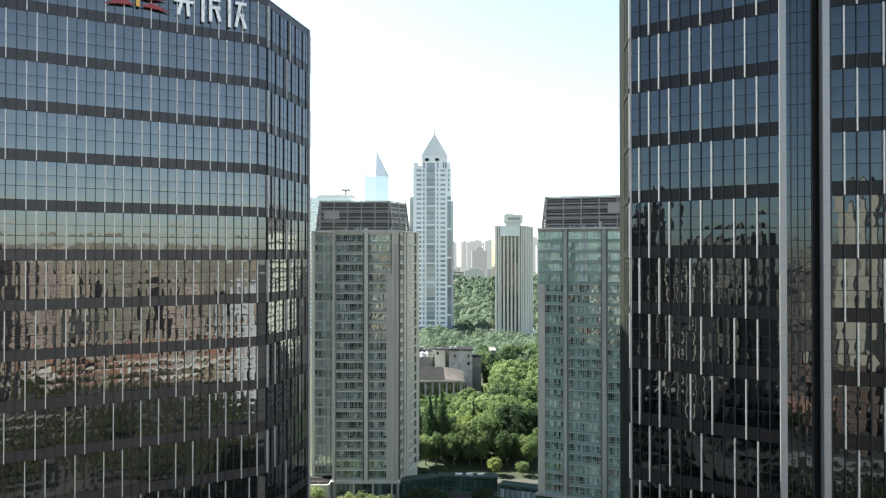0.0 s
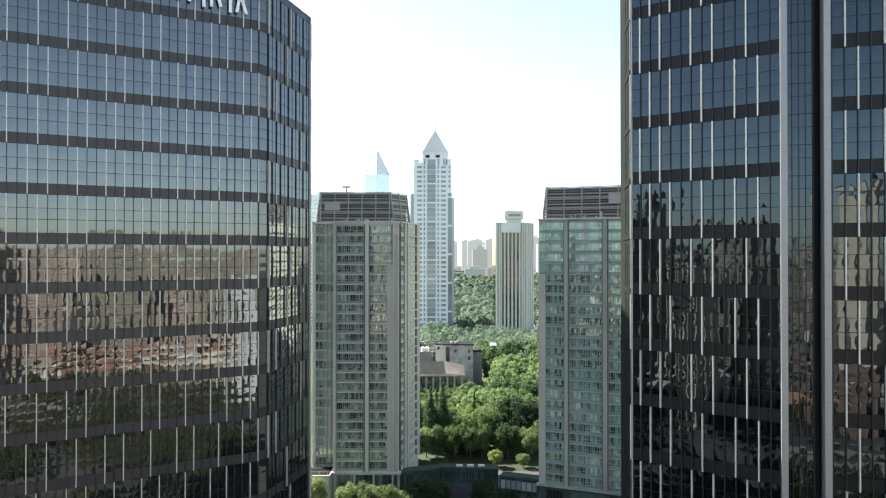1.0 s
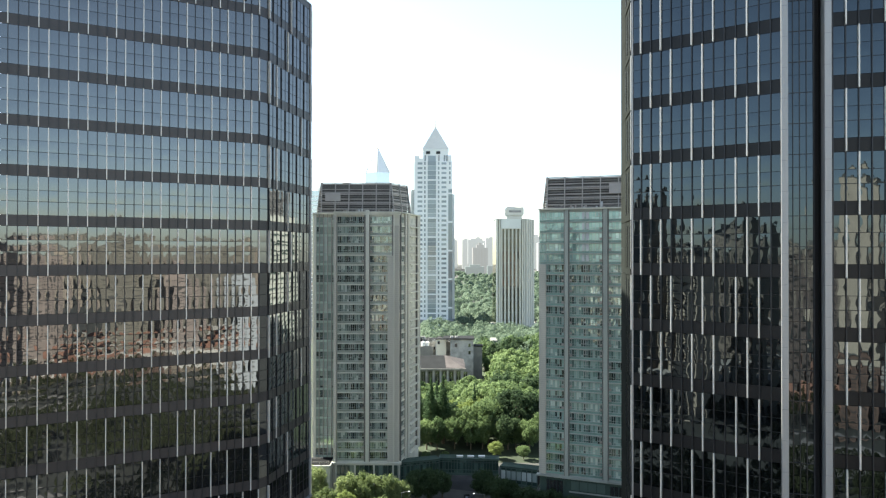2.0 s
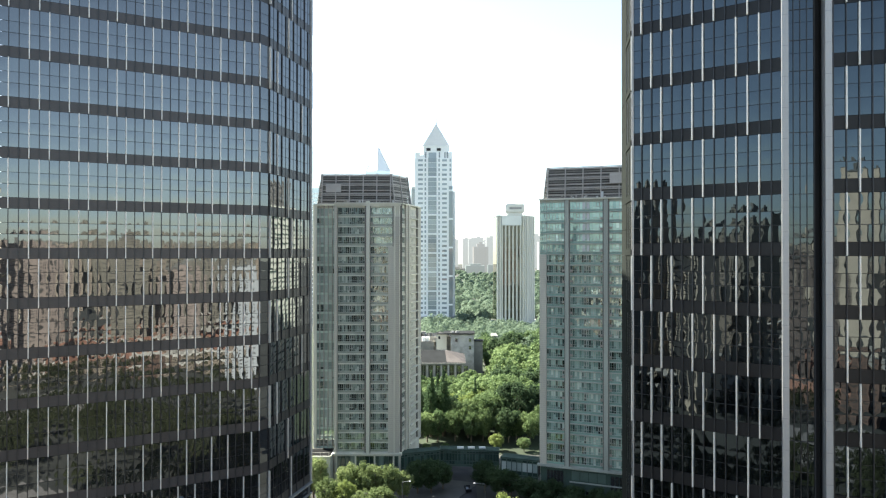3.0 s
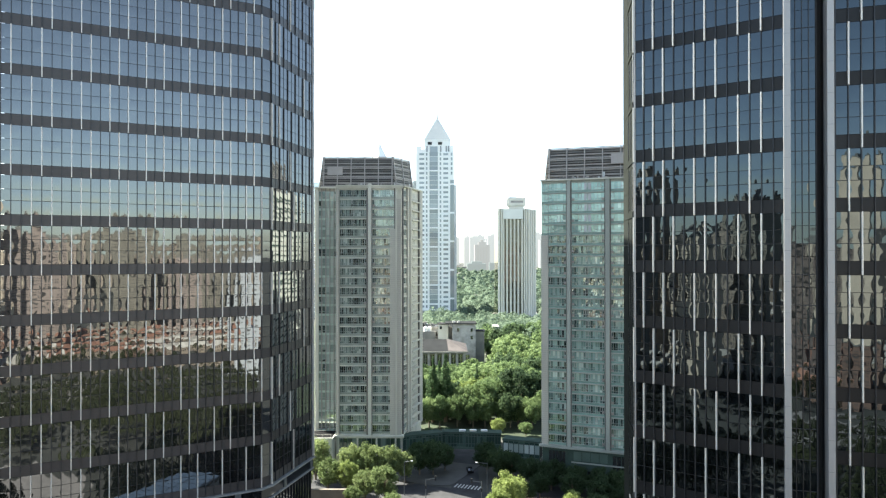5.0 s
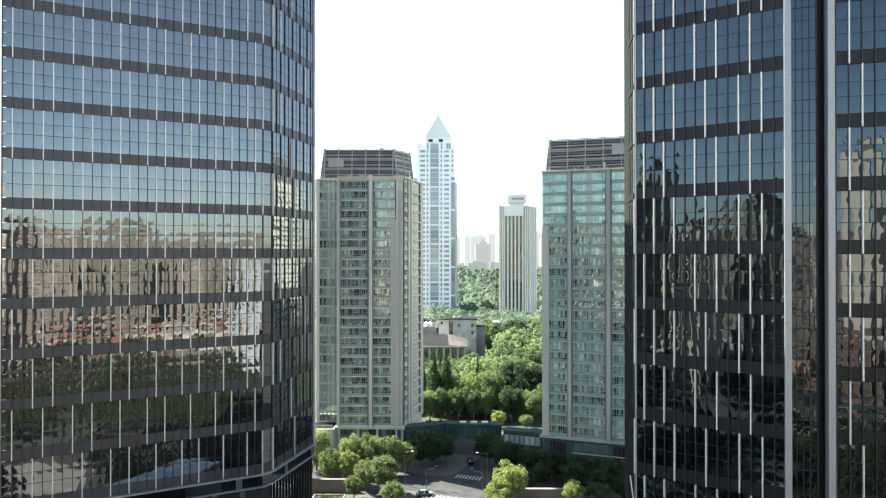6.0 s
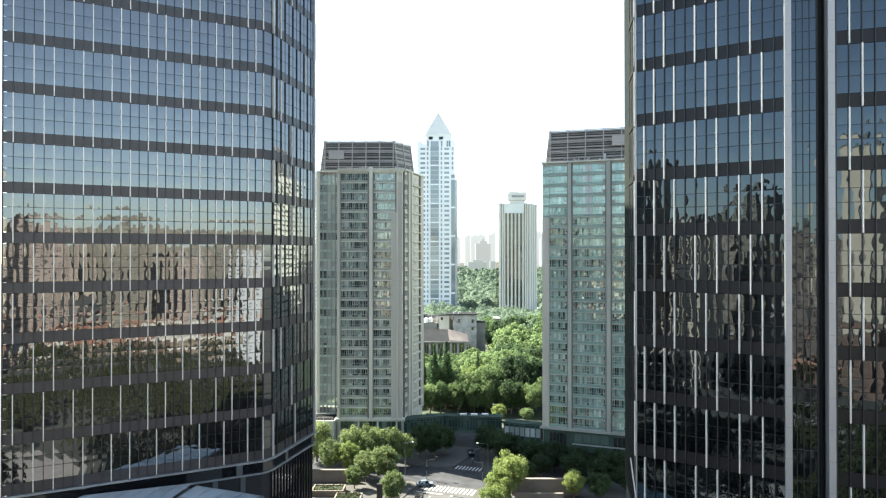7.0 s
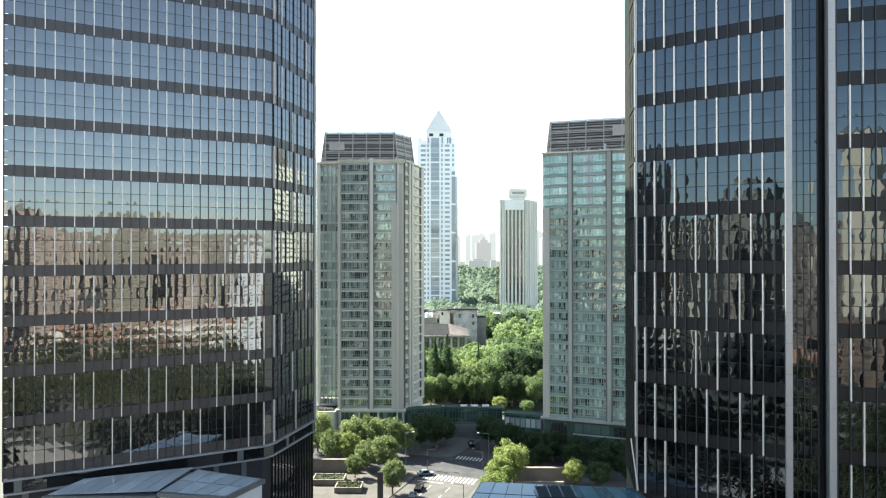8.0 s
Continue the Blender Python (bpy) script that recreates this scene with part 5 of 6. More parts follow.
single("pavement_left", sheet(on([(-60, 8), (-8.5, 8), (-6.2, 8.8), (-5.0, 10.5), (-4.7, 13), (-3, 30), (-60, 30)]), 0, 0.16), PAVING_SHADED, "grey paved footway with a rounded kerb", "pavement", kind="structure")
single("plaza", sheet(on([(-60, -110), (-8.5, -110), (-8.5, -9), (-9.3, -7), (-11.5, -6), (-60, -6)]), 0, 0.16), PAVING, "pale stone plaza with planters", "pavement", kind="structure")
single("pavement_right", sheet([*on([(8.8, -110), (60, -110)]), (60, 186.5), (13.5, 182.5), *on([(9.4, -7.5), (8.8, -9)])], 0, 0.16), PAVING_SHADED, "paved footway beside the office tower", "pavement", kind="structure")
def planter(x, y, w, d, h, wall=0.35):
    p = thing("stone_planter", "low beige stone planter box on the plaza", "planter", "plaza planters")
    part("wall", Shape().box(x, x + w, y, y + wall, 0.16, h).box(x, x + w, y + d - wall, y + d, 0.16, h).box(x, x + wall, y + wall, y + d - wall, 0.16, h).box(x + w - wall, x + w, y + wall, y + d - wall, 0.16, h), PLANTER, p)
    part("soil", Shape().box(x + wall, x + w - wall, y + wall, y + d - wall, 0.16, h - 0.3), GRASS, p)
planter(-34, 172.5, 8, 5, 1.6)
planter(-27.5, 167, 6.5, 4.6, 1.5)
single("garden_wall", Shape().box(-36, -24.6, 183.4, 184.2, 0.16, 3.2).box(-36.1, -24.5, 183.3, 184.3, 3.2, 3.4), PLANTER, "beige stone garden wall with a coping", "wall")
single("garden_wall", Shape().box(16, 33, 173.5, 174.4, 0.16, 4.1).box(15.9, 33.1, 173.4, 174.5, 4.1, 4.3).box(16.3, 28, 168.5, 169.2, 0.16, 2.4), PLANTER, "stepped beige stone wall beside the road", "wall")
def street_lamp(x, y, h, arm):
    l = thing("street_lamp", "grey metal street lamp with a curved arm", "lamp", "street lamps", at=(x, y, 0))
    part("pole", Shape().tube((0, 0, 0), (0, 0, h), 0.13, 0.07), SOFFIT, l)
    part("arm", Shape().tube((0, 0, h), (arm, -0.3, h + 0.35), 0.06, 0.05), SOFFIT, l)
    part("lamp_head", Shape().box(arm - 0.5 if arm < 0 else arm, arm if arm < 0 else arm + 0.5, -0.5, -0.1, h + 0.28, h + 0.42), WHITE_WALL, l)
street_lamp(10.8, 186, 9.5, -2.6)
street_lamp(-11.5, 189, 9.0, 1.8)
street_lamp(3.2, 150, 7.9, -2.2)


def traffic_light(x, y, side):
    t = thing("traffic_light", "dark metal traffic light on a pole at the crossing", "traffic light", "traffic lights", at=(x, y, 0.1))
    part("pole", Shape().tube((0, 0, 0), (0, 0, 5.2), 0.11, 0.08), SOFFIT, t)
    part("arm", Shape().tube((0, 0, 5.0), (side * 2.6, 0.2, 5.3), 0.06, 0.05, 6), SOFFIT, t)
    part("signal_box", Shape().box(side * 2.6 - 0.22, side * 2.6 + 0.22, -0.05, 0.3, 4.75, 5.95), CORE, t)
    part("side_signal", Shape().box(-0.2, 0.2, -0.35, -0.1, 2.6, 3.5), CORE, t)


traffic_light(-5.6, 186.3, 1)
traffic_light(9.2, 184.2, -1)


# ---- trees ----
def crown_mesh(rng, blobs, leaf, count, mat, cone=False):
    """Many small leaf tufts set over a group of uneven clumps, with a dense heart in each clump."""
    s = Shape()
    for c, r in set(blobs):
        ring = 7
        vs = [Vector((0, 0, -1))] + [Vector((math.cos(6.283 * i / ring) * math.sqrt(1 - z * z), math.sin(6.283 * i / ring) * math.sqrt(1 - z * z), z)) for z in (-0.45, 0.4) for i in range(ring)] + [Vector((0, 0, 1))]
        vs = [Vector(c) + Vector((v.x * r[0], v.y * r[0], v.z * r[1])) * rng.uniform(0.38, 0.55) for v in vs]
        fs = [(0, 1 + (i + 1) % ring, 1 + i) for i in range(ring)] + [(1 + i, 1 + (i + 1) % ring, 8 + (i + 1) % ring, 8 + i) for i in range(ring)] + [(8 + i, 8 + (i + 1) % ring, 15) for i in range(ring)]
        s.add(vs, fs)
    for _ in range(count):
        c, r = rng.choice(blobs)
        while True:
            d = Vector((rng.uniform(-1, 1), rng.uniform(-1, 1), rng.uniform(-1, 1)))
            if 0.05 < d.length < 1:
                break
        n = d.normalized()
        p = Vector(c) + Vector((n.x * r[0], n.y * r[0], n.z * r[1])) * rng.uniform(0.75, 1.18)
        n = (n + Vector((rng.gauss(0, 0.4), rng.gauss(0, 0.4), rng.gauss(0.15, 0.4)))).normalized()
        u = n.orthogonal().normalized()
        u = Matrix.Rotation(rng.uniform(0, 6.28), 3, n) @ u
        w = n.cross(u)
        a = leaf * rng.uniform(0.6, 1.3)
        k = len(s.v)
        s.v += [tuple(p - u * a), tuple(p - w * a * 0.7 + n * a * 0.25), tuple(p + u * a), tuple(p + w * a * 0.7 + n * a * 0.25)]
        s.f += [(k, k + 1, k + 2), (k, k + 2, k + 3)]
    return s.mesh("crown", mat)


def tree_kind(rng, height, spread, mat, leaf=0.42, count=1500, cone=False, clumps=80):
    """Crown and trunk meshes of one kind of tree, foot at the origin."""
    blobs = []
    trunk = Shape().tube((0, 0, 0), (0.1, 0.05, height * 0.55), height * 0.028, height * 0.016)
    if cone:
        for k in range(7):
            u = k / 6
            r = spread * (1.0 - 0.86 * u)
            for q in range(5 if k < 5 else 2):
                a = 6.283 * (q + 0.5 * (k % 2)) / 5 + rng.uniform(-0.3, 0.3)
                blobs.append(((r * 0.55 * math.cos(a), r * 0.55 * math.sin(a), height * (0.34 + 0.62 * u + rng.uniform(-0.02, 0.02))), (r * 0.62, height * 0.075)))
        trunk.tube((0, 0, height * 0.5), (0, 0, height * 0.95), height * 0.016, 0.03)
    else:
        for k in range(clumps):
            d = Vector((rng.gauss(0, 1), rng.gauss(0, 1), rng.gauss(0, 1))).normalized() * rng.uniform(0.35, 1.0) ** 0.5
            low = 1.0 if d.z > -0.2 else 0.85
            x, y, z = d.x * spread * 0.8 * low, d.y * spread * 0.8 * low, height * (0.56 + 0.34 * d.z)
            r = spread * rng.uniform(0.11, 0.24)
            blobs.append(((x, y, z), (r, r * rng.uniform(0.8, 1.15))))
            if k % 7 == 0:
                trunk.tube((0, 0, height * rng.uniform(0.15, 0.4)), (x * 0.8, y * 0.8, z), height * 0.012, 0.03, 5)
    blobs = [b for b in blobs for _ in range(max(1, round(3 * b[1][0] ** 2)))]
    return trunk.mesh("trunk", BARK), crown_mesh(rng, blobs, leaf, count, mat, cone)


rng = random.Random(7)
KINDS = {
    "green": [tree_kind(rng, 10, 4.6, LEAF, 0.19, 6500) for _ in range(4)],
    "dark": [tree_kind(rng, 10, 4.8, LEAF_DARK, 0.22, 5500) for _ in range(4)],
    "street": [tree_kind(rng, 10, 4.3, LEAF_STREET, 0.18, 6500, clumps=90) for _ in range(4)],
    "broad": [tree_kind(rng, 10, 4.9, LEAF, 0.19, 7500, clumps=100) for _ in range(4)],
    "yellow": [tree_kind(rng, 10, 4.4, LEAF_YELLOW, 0.19, 6500) for _ in range(3)],
    "broad_far": [tree_kind(rng, 10, 4.9, LEAF, 0.3, 2800, clumps=60) for _ in range(4)],
    "dark_far": [tree_kind(rng, 10, 4.8, LEAF_DARK, 0.3, 2600, clumps=60) for _ in range(2)],
    "cone": [tree_kind(rng, 10, 1.3, LEAF_CONE, 0.12, 4600, True) for _ in range(3)],
}
TREE_WORDS = {"street": "pale green street tree with a loose leafy crown", "broad_far": "tall broad plane tree with a many-lobed sunlit crown", "dark_far": "dark green broad-leaved tree with a dense crown", "broad": "tall broad plane tree with a many-lobed sunlit crown", "green": "leafy green plane tree with an uneven crown", "dark": "dark green broad-leaved tree with a dense crown",
              "yellow": "sunlit yellow-green tree with a dense round crown", "cone": "tall narrow dark conifer with a pointed crown"}


def tree(x, y, h, kind, group="park trees", wide=1.0):
    trunk_me, crown_me = rng.choice(KINDS[kind])
    t = thing("tree", TREE_WORDS[kind], "tree", group, at=(x, y, 0))
    k = h / 10
    turn = pose(0, 0, 0, 0, 0, rng.uniform(0, 360)) @ Matrix.Diagonal((k * wide, k * wide, k, 1))
    piece("trunk", trunk_me, t, turn)
    piece("crown", crown_me, t, turn)


# street trees round the junction
for x, y, h, kind, wide in ((-38, 202, 12.5, "street", 0.95), (-32.5, 191, 10, "street", 0.95), (-27.2, 190, 9.4, "yellow", 0.95), (-23.4, 198, 12.2, "street", 0.85), (-19.6, 197.5, 11.8, "street", 0.8), (-15.8, 197.5, 12, "street", 0.8),
                            (-27.2, 199, 11.8, "street", 0.85), (-12, 199, 10.5, "street", 0.85), (-21.6, 184.5, 9, "street", 0.95), (-16.2, 182, 11, "street", 0.95), (-13.4, 166.5, 9, "street", 0.95), (-4, 206, 11, "dark", 0.85), (-8, 206, 10.5, "dark", 0.9),
                            (-0.5, 210, 8.5, "dark", 0.9), (12, 207, 10.5, "dark", 0.9), (15.5, 204, 10, "dark", 0.9), (19.5, 204, 8, "dark", 1.0), (23.5, 198, 8.6, "dark", 1.0), (29, 193, 9.5, "dark", 1.0), (35.5, 190, 8.4, "dark", 1.0),
                            (42, 187, 9, "dark", 1.0), (47, 185, 9, "dark", 1.0), (25, 187, 7, "dark", 1.1), (33, 183, 8, "dark", 1.1), (39, 178, 8.5, "dark", 1.1), (45, 175, 8, "dark", 1.1), (37, 171, 7, "dark", 1.1),
                            (15.4, 172, 12.5, "yellow", 0.9), (12.2, 164, 10.5, "yellow", 0.9), (10.2, 155.5, 9.6, "yellow", 0.95), (31.2, 172, 7.4, "yellow", 1.0), (-39, 186, 9, "street", 0.95), (-24, 178.5, 6.5, "street", 1.0), (21, 183, 6, "dark", 1.1)):
    tree(x, y, h, kind, "street trees", wide)

# the park behind the bridge: the trees at its edge one by one, then the rest
for x, y, h, wide in ((-5.3, 270, 24.5, 1.0), (-0.3, 271, 25.2, 1.0), (11.9, 274, 21.5, 0.75), (-9.5, 272, 20, 0.9), (-3, 285, 21, 0.9)):
    tree(x, y, h, "cone", "park conifers", wide)
planted = []
for x, y, h, kind, wide in ((27.5, 272, 22, "dark", 0.9), (35.0, 276, 20, "dark", 0.8), (17, 269, 19.5, "broad", 0.8), (9, 268, 17, "green", 0.8), (4.6, 272, 15, "green", 0.8), (-6.5, 262, 12.5, "broad", 0.9),
                            (31.8, 259, 13.5, "broad", 0.8), (18.6, 251, 6.4, "yellow", 1.2), (-6.5, 246, 4.5, "green", 1.0), (0.5, 247, 4.2, "green", 1.0), (28.5, 250, 5.5, "green", 1.1), (24, 262, 15, "dark", 0.8),
                            (38, 262, 16, "broad", 0.8), (-2.5, 262, 13, "green", 0.8), (4, 263, 13.5, "broad", 0.8), (10, 262, 13, "green", 0.8), (14.5, 263, 13, "broad", 0.75), (22, 262, 12, "green", 0.8), (27, 263, 12.5, "broad", 0.75)):
    tree(x, y, h, kind, wide=wide)
    planted.append((x, y, h))
for i in range(2600):
    y = 276 + 210 * (i / 2600) ** 1.25
    x = rng.uniform(-0.075, 0.18) * y
    low = x < 14 and y > 296
    h = rng.uniform(11, 15) if low else rng.choice((13, 15, 17, 19, 21, 23)) * rng.uniform(0.9, 1.1)
    if (x < 28 and 335 < y < 430) or (x < 27 and y > 380):
        continue
    if any((x - a) ** 2 + (y - b) ** 2 < (0.235 * (h + c)) ** 2 for a, b, c in planted):
        continue
    planted.append((x, y, h))
    k = rng.random()
    kind = "broad" if k < 0.42 else "green" if k < 0.74 else "dark" if k < 0.9 else "yellow"
    if y > 300:
        kind = "dark_far" if kind == "dark" else "broad_far"
    tree(x, y, h, kind, wide=rng.uniform(0.8, 1.05))
for x, y, h in ((-19, 330, 13), (-12, 334, 13.5), (-5, 331, 12.5), (2, 335, 14), (9, 332, 14), (-15, 322, 13), (-1, 324, 13.5), (14, 338, 15)):
    tree(x, y, h, "broad_far")
single("park_grass", sheet(rect(-120, 140, 246, 640), 0, 0.03), GRASS, "park lawn under trees, their shade put into its dark green", "grass", kind="structure")

# woods of many crowns: clumps of leaf tufts on the ground
def woods(name, spots, mat, label, rng):
    w = Shape()
    for x, y, h, r, tufts, a in spots:
        for _ in range(tufts):
            t, q = rng.uniform(0, 6.28), math.sqrt(rng.random())
            z = h * (0.45 + 0.55 * math.sqrt(1 - q * q) * rng.uniform(0.6, 1))
            p = Vector((x + r * q * math.cos(t), y + r * q * math.sin(t), z))
            n = Vector((1.3 * q * math.cos(t) + rng.gauss(0, 0.3), 1.3 * q * math.sin(t) + rng.gauss(0, 0.3), 0.35 + 0.8 * rng.random())).normalized()
            u = Matrix.Rotation(rng.uniform(0, 6.28), 3, n) @ n.orthogonal().normalized()
            v = n.cross(u)
            s = a * rng.uniform(0.8, 1.6)
            k = len(w.v)
            w.v += [tuple(p - u * s), tuple(p - v * s), tuple(p + u * s), tuple(p + v * s)]
            w.f.append((k, k + 1, k + 2, k + 3))
        w.tube((x, y, 0), (x, y, h * 0.6), 0.25, 0.12, 4)
    single(name, w, mat, label, "trees", kind="stuff")


rng = random.Random(9)
spots = []
for i in range(1700):
    y = 432 * (2300 / 432) ** (i / 1700)
    x = rng.uniform(-0.04, 0.19) * y
    if (x < 24 and y < 440) or (x < 14 and 612 < y < 700) or (40 < x < 88 and 600 < y < 670):
        continue
    spots.append((x, y, rng.uniform(8, 20), rng.uniform(5, 9), 150 if y < 900 else 70, 0.00095 * y))
woods("far_woods", spots, LEAF_HAZY, "dense treetops of a distant park, haze put into their green", rng)

# parked cars and a sign pillar
def car(x, y, turn, paint, word):
    c = thing("car", word + " parked vehicle in the shape of a saloon car", "car", "parked cars")
    c.matrix_basis = pose(x, y, 0.03, 0, 0, turn)
    hull = Shape().add([(-2.2, -0.85, 0.35), (2.2, -0.85, 0.35), (2.2, 0.85, 0.35), (-2.2, 0.85, 0.35), (-2.15, -0.85, 0.85), (2.2, -0.85, 0.75), (2.2, 0.85, 0.75), (-2.15, 0.85, 0.85)],
                       [(3, 2, 1, 0), (4, 5, 6, 7), (0, 1, 5, 4), (1, 2, 6, 5), (2, 3, 7, 6), (3, 0, 4, 7)])
    part("body", hull, paint, c)
    cab = Shape().add([(-1.6, -0.8, 0.83), (1.2, -0.8, 0.8), (1.2, 0.8, 0.8), (-1.6, 0.8, 0.83), (-1.0, -0.62, 1.42), (0.4, -0.62, 1.42), (0.4, 0.62, 1.42), (-1.0, 0.62, 1.42)],
                      [(4, 5, 6, 7), (0, 1, 5, 4), (1, 2, 6, 5), (2, 3, 7, 6), (3, 0, 4, 7)])
    cabin = part("cabin", cab, WINDOW_DARK, c)
    part("roof", Shape().box(-1.02, 0.42, -0.63, 0.63, 1.42, 1.46), paint, cabin)
    for wx in (-1.35, 1.35):
        for wy in (-0.88, 0.7):
            part("wheel", Shape().tube((wx, wy, 0.32), (wx, wy + 0.18, 0.32), 0.32, 0.32, 10), CORE, c)
car(21.5, 212, 15, WHITE_SIGN, "white")
# Two car shapes stand in for a dark cluster of parked scooters.
car(-7.2, 170, 80, DARK_ROOF, "dark")
car(-8.5, 164, 85, SPANDREL, "grey")
car(7, 209, 95, DARK_ROOF, "dark")
car(-6.0, 181.0, 12, BLUE_SHEET, "blue-grey")
single("sign_pillar", Shape().box(-16.4, -15.1, 160, 160.8, 0.16, 7.4).box(-16.6, -14.9, 159.9, 160.9, 0.16, 0.5), SPANDREL, "dark metal information pillar on the plaza", "sign")
for u in (-2.6, 2.4):
    lane = thing("lane_line", "white painted dashed lane line on the road", "marking", kind="structure")
    for k in range(9):
        part("dash", Shape().box(u, u + 0.15, -66 + 6 * k, -62.5 + 6 * k, 0.022, 0.028, JUNCTION), MARKING, lane)
single("stop_line", Shape().box(-7.2, -0.2, -12.4, -12.0, 0.022, 0.028, JUNCTION), MARKING, "white painted stop line on the road", "marking", kind="structure")
# shrubs in the planters
for x, y, w, d in ((-33.6, 172.9, 7.2, 4.2), (-27.1, 167.4, 5.7, 3.8)):
    sh = Shape()
    for _ in range(300):
        p = Vector((x + rng.random() * w, y + rng.random() * d, 1.2 + rng.random() * 0.7))
        n = Vector((rng.gauss(0, 1), rng.gauss(0, 1), 1)).normalized()
        u = n.orthogonal().normalized() * 0.2
        v = n.cross(u)
        sh.add([p - u, p - v, p + u, p + v], [(0, 1, 2, 3)])
    single("shrubs", sh, LEAF_SQUARE, "low green shrubs in a stone planter", "plants", kind="stuff")


# ---- the city behind the camera, seen in the glass ----
PINK_RENDER = material("pinkish_render", (0.34, 0.27, 0.235), 0.8, 0, 0.12, 1, 0.15, random_tint=0.1)
OLIVE_RENDER = material("olive_render", (0.25, 0.225, 0.18), 0.8, 0, 0.12, 1, 0.15)
CREAM = material("cream_render", (0.37, 0.3, 0.235), 0.8, 0, 0.12, 1, 0.15, random_tint=0.15)
SAND_RENDER = material("sand_render", (0.47, 0.365, 0.285), 0.8, 0, 0.12, 1, 0.15, random_tint=0.12)
TAN_RENDER = material("tan_render", (0.7, 0.575, 0.44), 0.8, 0, 0.1, 1, 0.1)
CITY_WINDOW = glass_wall("city_window", (0.09, 0.085, 0.08), 0.1, (1, 1, 1))
BRICK_WALL = material("red_brick_wall", (0.2, 0.125, 0.095), 0.85, 0, 0.2, 2, 0.2, random_tint=0.25)
PALE_ROOF = material("pale_roof", (0.4, 0.37, 0.33), 0.8, 0, 0.2, 2, 0.3, random_tint=0.3)
TILE_ROOF = material("tile_roof", (0.29, 0.145, 0.1), 0.8, 0, 0.25, 2, 0.3, random_tint=0.3)
rng = random.Random(31)
def city_block(x, y, w, d, h, turn, mat, group="city blocks", label="cream rendered apartment block with rows of windows", share=1.0, style=None):
    b = thing("apartment_block", label, "building", group)
    mm = pose(x, y, 0, 0, 0, turn)
    part("wall", Shape().box(-w / 2, w / 2, -d / 2, d / 2, 0, h, mm), mat, b)
    part("roof", Shape().box(-w / 2 - 0.4, w / 2 + 0.4, -d / 2 - 0.4, d / 2 + 0.4, h, h + 0.9, mm).box(-w / 6, w / 6, -d / 5, d / 5, h + 0.9, h + 4.5, mm), CONCRETE, b)
    s = Shape()
    n = max(3, int(w / 5.0))
    style = rng.choice(("grid", "rows", "rows")) if style is None else style
    for side in (-1, 1):
        y0 = side * d / 2
        ya, yb = min(y0, y0 + side * 0.08), max(y0, y0 + side * 0.08)
        count = max(1, round(n * share))
        if style == "rows":
            for k in range(int(h / 4.4)):
                s.box(-w / 2 + 1.5, -w / 2 + share * (w - 2.5), ya, yb, 1.8 + 4.4 * k, 2.9 + 4.4 * k, mm)
        for i in range(count if style == "grid" else 0):
            x0 = -w / 2 + (i + 0.2) * w / n
            for k in range(int(h / 4.4)):
                s.box(x0, x0 + 0.55 * w / n, ya, yb, 1.4 + 4.4 * k, 3.7 + 4.4 * k, mm)
    part("window_rows", s, CITY_WINDOW, b, "", False, "stuff")
def row_house(x, y, w, d, h, turn):
    b = thing("row_house", "brick row house with a gable roof", "house", "row houses")
    mm = pose(x, y, 0, 0, 0, turn)
    part("wall", Shape().box(-w / 2, w / 2, -d / 2, d / 2, 0, h, mm), rng.choice((BRICK_WALL, CREAM) if x > 0 else (TAN_RENDER, SAND_RENDER)), b)
    pts = [(-w / 2 - 0.4, -d / 2 - 0.5, h), (w / 2 + 0.4, -d / 2 - 0.5, h), (w / 2 + 0.4, d / 2 + 0.5, h), (-w / 2 - 0.4, d / 2 + 0.5, h), (-w / 2 - 0.4, 0, h + d * 0.35), (w / 2 + 0.4, 0, h + d * 0.35)]
    part("roof", Shape().add([mm @ Vector(p) for p in pts], [(0, 1, 5, 4), (2, 3, 4, 5), (1, 2, 5), (3, 0, 4), (3, 2, 1, 0)]), rng.choice((TILE_ROOF, TILE_ROOF, PALE_ROOF) if x > 0 else (TILE_ROOF, PALE_ROOF, PALE_ROOF, PALE_ROOF)), b)
    s = Shape()
    for side in (-1, 1):
        for k in range(int(h / 3)):
            for i in range(int(w / 3)):
                s.box(-w / 2 + 0.8 + 3 * i, -w / 2 + 2.2 + 3 * i, side * d / 2 - 0.05, side * d / 2 + 0.05, 1 + 3 * k, 2.5 + 3 * k, mm)
    part("window_rows", s, WINDOW_DARK, b, "", False, "stuff")
# to the right behind: sunlit low houses, then cream blocks
for i in range(16):
    for j in range(5):
        a = -20 - i * 4.6
        d = 250 + j * 42 + rng.uniform(-8, 8)
        row_house(d * math.cos(radians(a)), 60 + d * math.sin(radians(a)), rng.uniform(18, 30), 10, rng.uniform(6, 11), rng.uniform(-8, 8) + 20)
for i in range(15):
    a = -22 - i * 5.0 + rng.uniform(-1.5, 1.5)
    d = rng.uniform(680, 900)
    city_block(d * math.cos(radians(a)), d * math.sin(radians(a)), rng.uniform(26, 48), 18, rng.uniform(55, 90), rng.uniform(15, 45), CREAM)
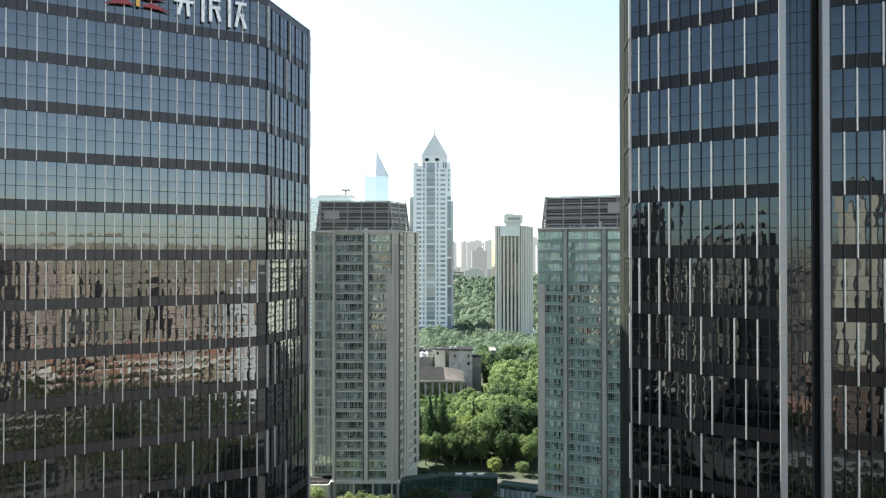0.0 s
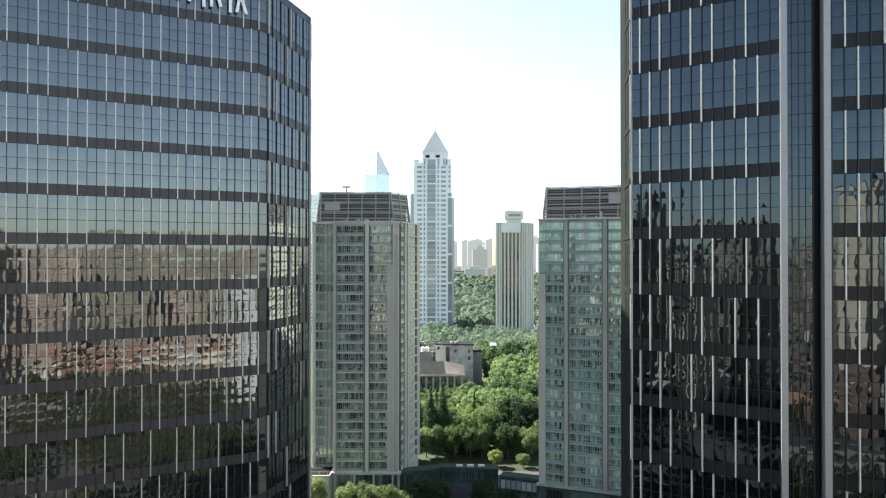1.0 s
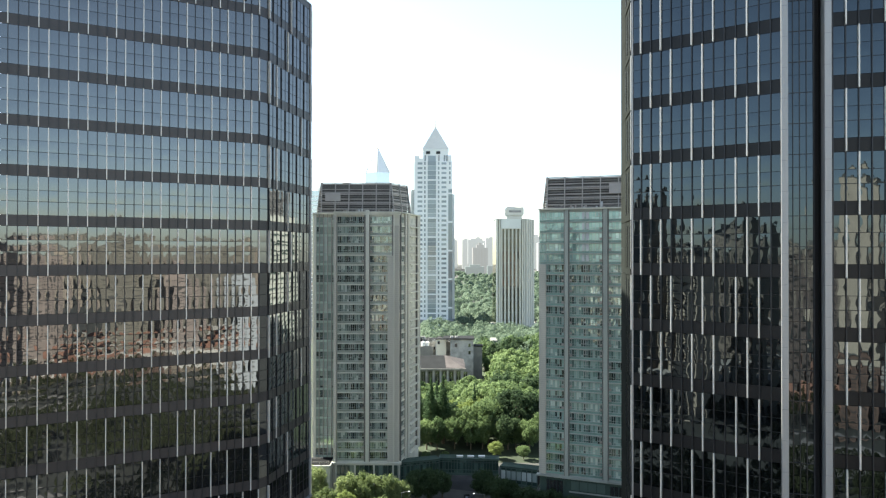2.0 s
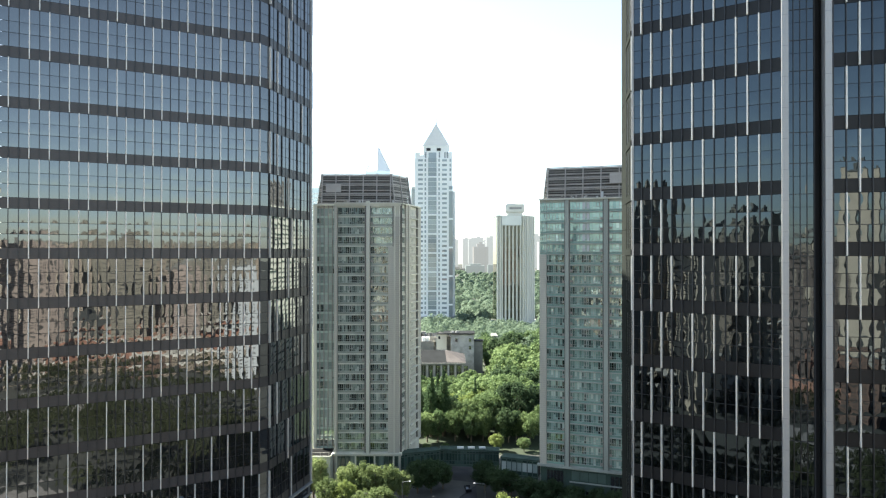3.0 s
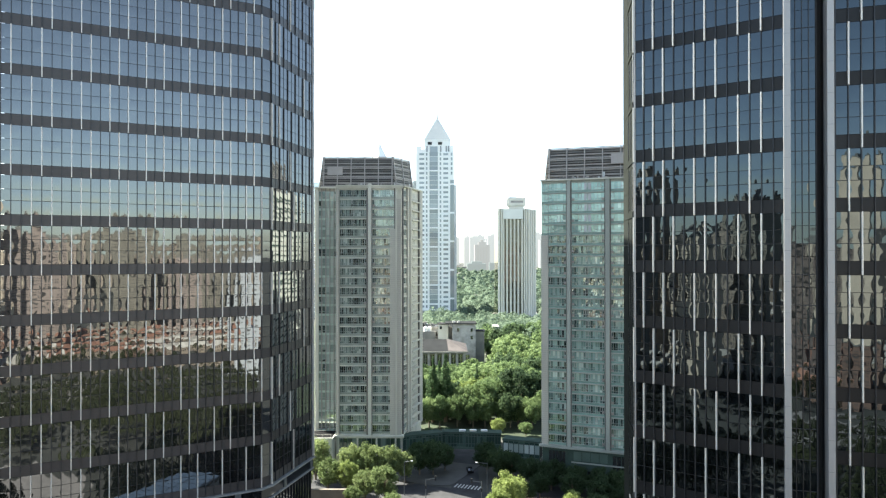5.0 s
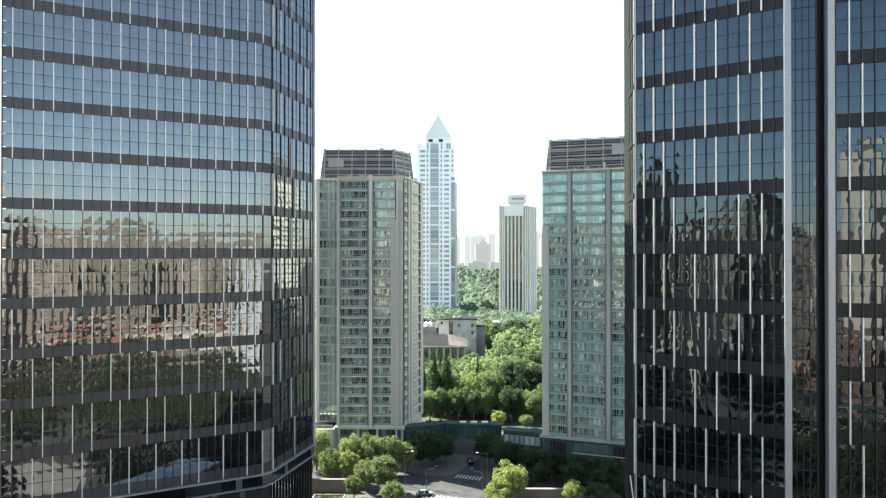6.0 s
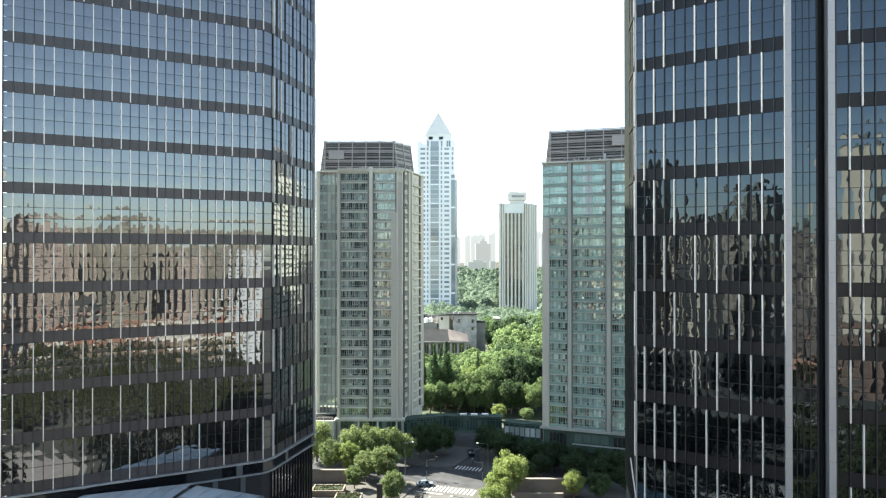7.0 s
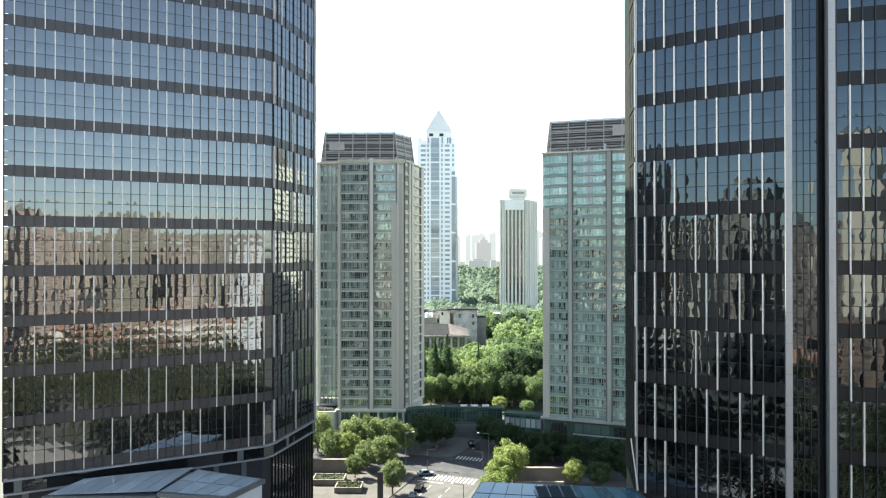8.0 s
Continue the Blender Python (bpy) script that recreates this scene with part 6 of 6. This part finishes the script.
for x, y, w, h, turn, mat in ((81, -185, 23, 93, 27, PINK_RENDER), (150, -290, 30, 88, 29, PINK_RENDER),
                              (179, -232, 28, 99, 34, OLIVE_RENDER), (224, -262, 22, 83, 36, CREAM), (305, -315, 43, 88, 38, OLIVE_RENDER),
                              (373, -338, 43, 94, 42, OLIVE_RENDER), (199, -194, 19, 71, 38, PINK_RENDER), (340, -234, 32, 93, 45, CREAM),
                              (298, -165, 16, 83, 47, PINK_RENDER), (-403, -258, 35, 94, -12, CREAM), (-439, -336, 48, 113, -30, CONCRETE),
                              (16, -212, 16, 84, -6, PINK_RENDER)):
    city_block(x, y, w, 20, 0.85 * h, turn, mat, label="rendered high-rise apartment block with rows of windows")
city_block(146, -72, 15, 14, 64, 38, WHITE_WALL, share=0.6, style="rows", label="white rendered office block with rows of windows")
for i in range(26):
    a = -20 - i * 3.0 + rng.uniform(-1, 1)
    d = rng.uniform(950, 1300)
    city_block(d * math.cos(radians(a)), d * math.sin(radians(a)), rng.uniform(45, 75), 18, rng.uniform(72, 100), rng.uniform(15, 45), rng.choice((PINK_RENDER, CREAM, OLIVE_RENDER)), style="rows")
# to the left behind
for i in range(14):
    a = 200 + i * 5.2 + rng.uniform(-2, 2)
    d = rng.uniform(330, 560)
    city_block(d * math.cos(radians(a)), d * math.sin(radians(a)), rng.uniform(24, 44), 20, rng.uniform(50, 86), rng.uniform(-15, 15), rng.choice((SAND_RENDER, SAND_RENDER, CREAM)))
for i in range(9):
    for j in range(3):
        a = 196 + i * 8
        d = 190 + j * 45 + rng.uniform(-8, 8)
        row_house(d * math.cos(radians(a)), 20 + d * math.sin(radians(a)), rng.uniform(18, 30), 11, rng.uniform(7, 14), rng.uniform(-20, 20))
city_block(42, -165, 15, 15, 106, 14, TAN_RENDER, share=0.15, style="rows", label="tan rendered high-rise block with rows of windows")
city_block(42, -165, 15.8, 15.8, 30, 14, BRICK_WALL, label="red brick base building with rows of windows")
city_block(-190, -62, 14, 14, 104, 15, CREAM, label="cream rendered high-rise block with rows of windows")
city_block(-179, -42, 9, 14, 92, 20, CONCRETE, label="grey concrete high-rise block with rows of windows")
city_block(-160, -62, 34, 12, 73, 17, TAN_RENDER, style="rows", label="sand-coloured apartment block with rows of windows")
city_block(-143, -84, 17, 14, 88, 14, OLIVE_RENDER, style="rows", label="olive rendered high-rise block with rows of windows")
for i in range(64):
    a = radians(196 + 68 * rng.random())
    d = rng.uniform(330, 800)
    row_house(d * math.cos(a), 20 + d * math.sin(a), rng.uniform(22, 40), 14, rng.uniform(8, 20), rng.uniform(-40, 40))
# trees of the square below and behind
spots = []
while len(spots) < 300:
    if len(spots) % 2:
        x, y = rng.uniform(-75, 60), rng.uniform(-75, 100)
    else:
        a = radians(rng.uniform(-100, -5) if len(spots) % 4 else rng.uniform(190, 270))
        d = rng.uniform(95, 230)
        x, y = d * math.cos(a), 40 + d * math.sin(a)
    if (x > -75 and y > 98 + 0.5 * min(0, x)) or (x > 2 and y > 82) or (x > 25 and y > 74 - 0.3 * (x - 25)) or (-66 < x < -28 and y > 96) or (-75 < x < -28 and 55 < y < 100) or (-36 < x < -8 and 0 < y < 48) or math.hypot(x, y) < 14 or (5 < x < 75 and -128 < y < -84):
        continue
    spots.append((x, y, rng.uniform(9, 15), rng.uniform(4.5, 7), 520, 0.36))
# picks the trees that get the leaf colour with shade in it
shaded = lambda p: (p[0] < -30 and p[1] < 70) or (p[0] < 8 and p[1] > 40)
woods("square_trees", [p for p in spots if shaded(p)], LEAF_SHADED, "trees beyond the square with shade put into their green", rng)
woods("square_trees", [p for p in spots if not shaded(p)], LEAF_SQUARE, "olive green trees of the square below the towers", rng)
single("forecourt_paving", sheet(rect(5, 75, -128, -84), 0, 0.16), PALE_PAVING, "pale paved forecourt behind the square", "pavement", kind="structure")
single("square_paving", sheet([(-35, 4), (-12, 5), (-10, 32), (-22, 46), (-35, 46)], 0, 0.16), PALE_PAVING, "pale stone paving of the square", "pavement", kind="structure")
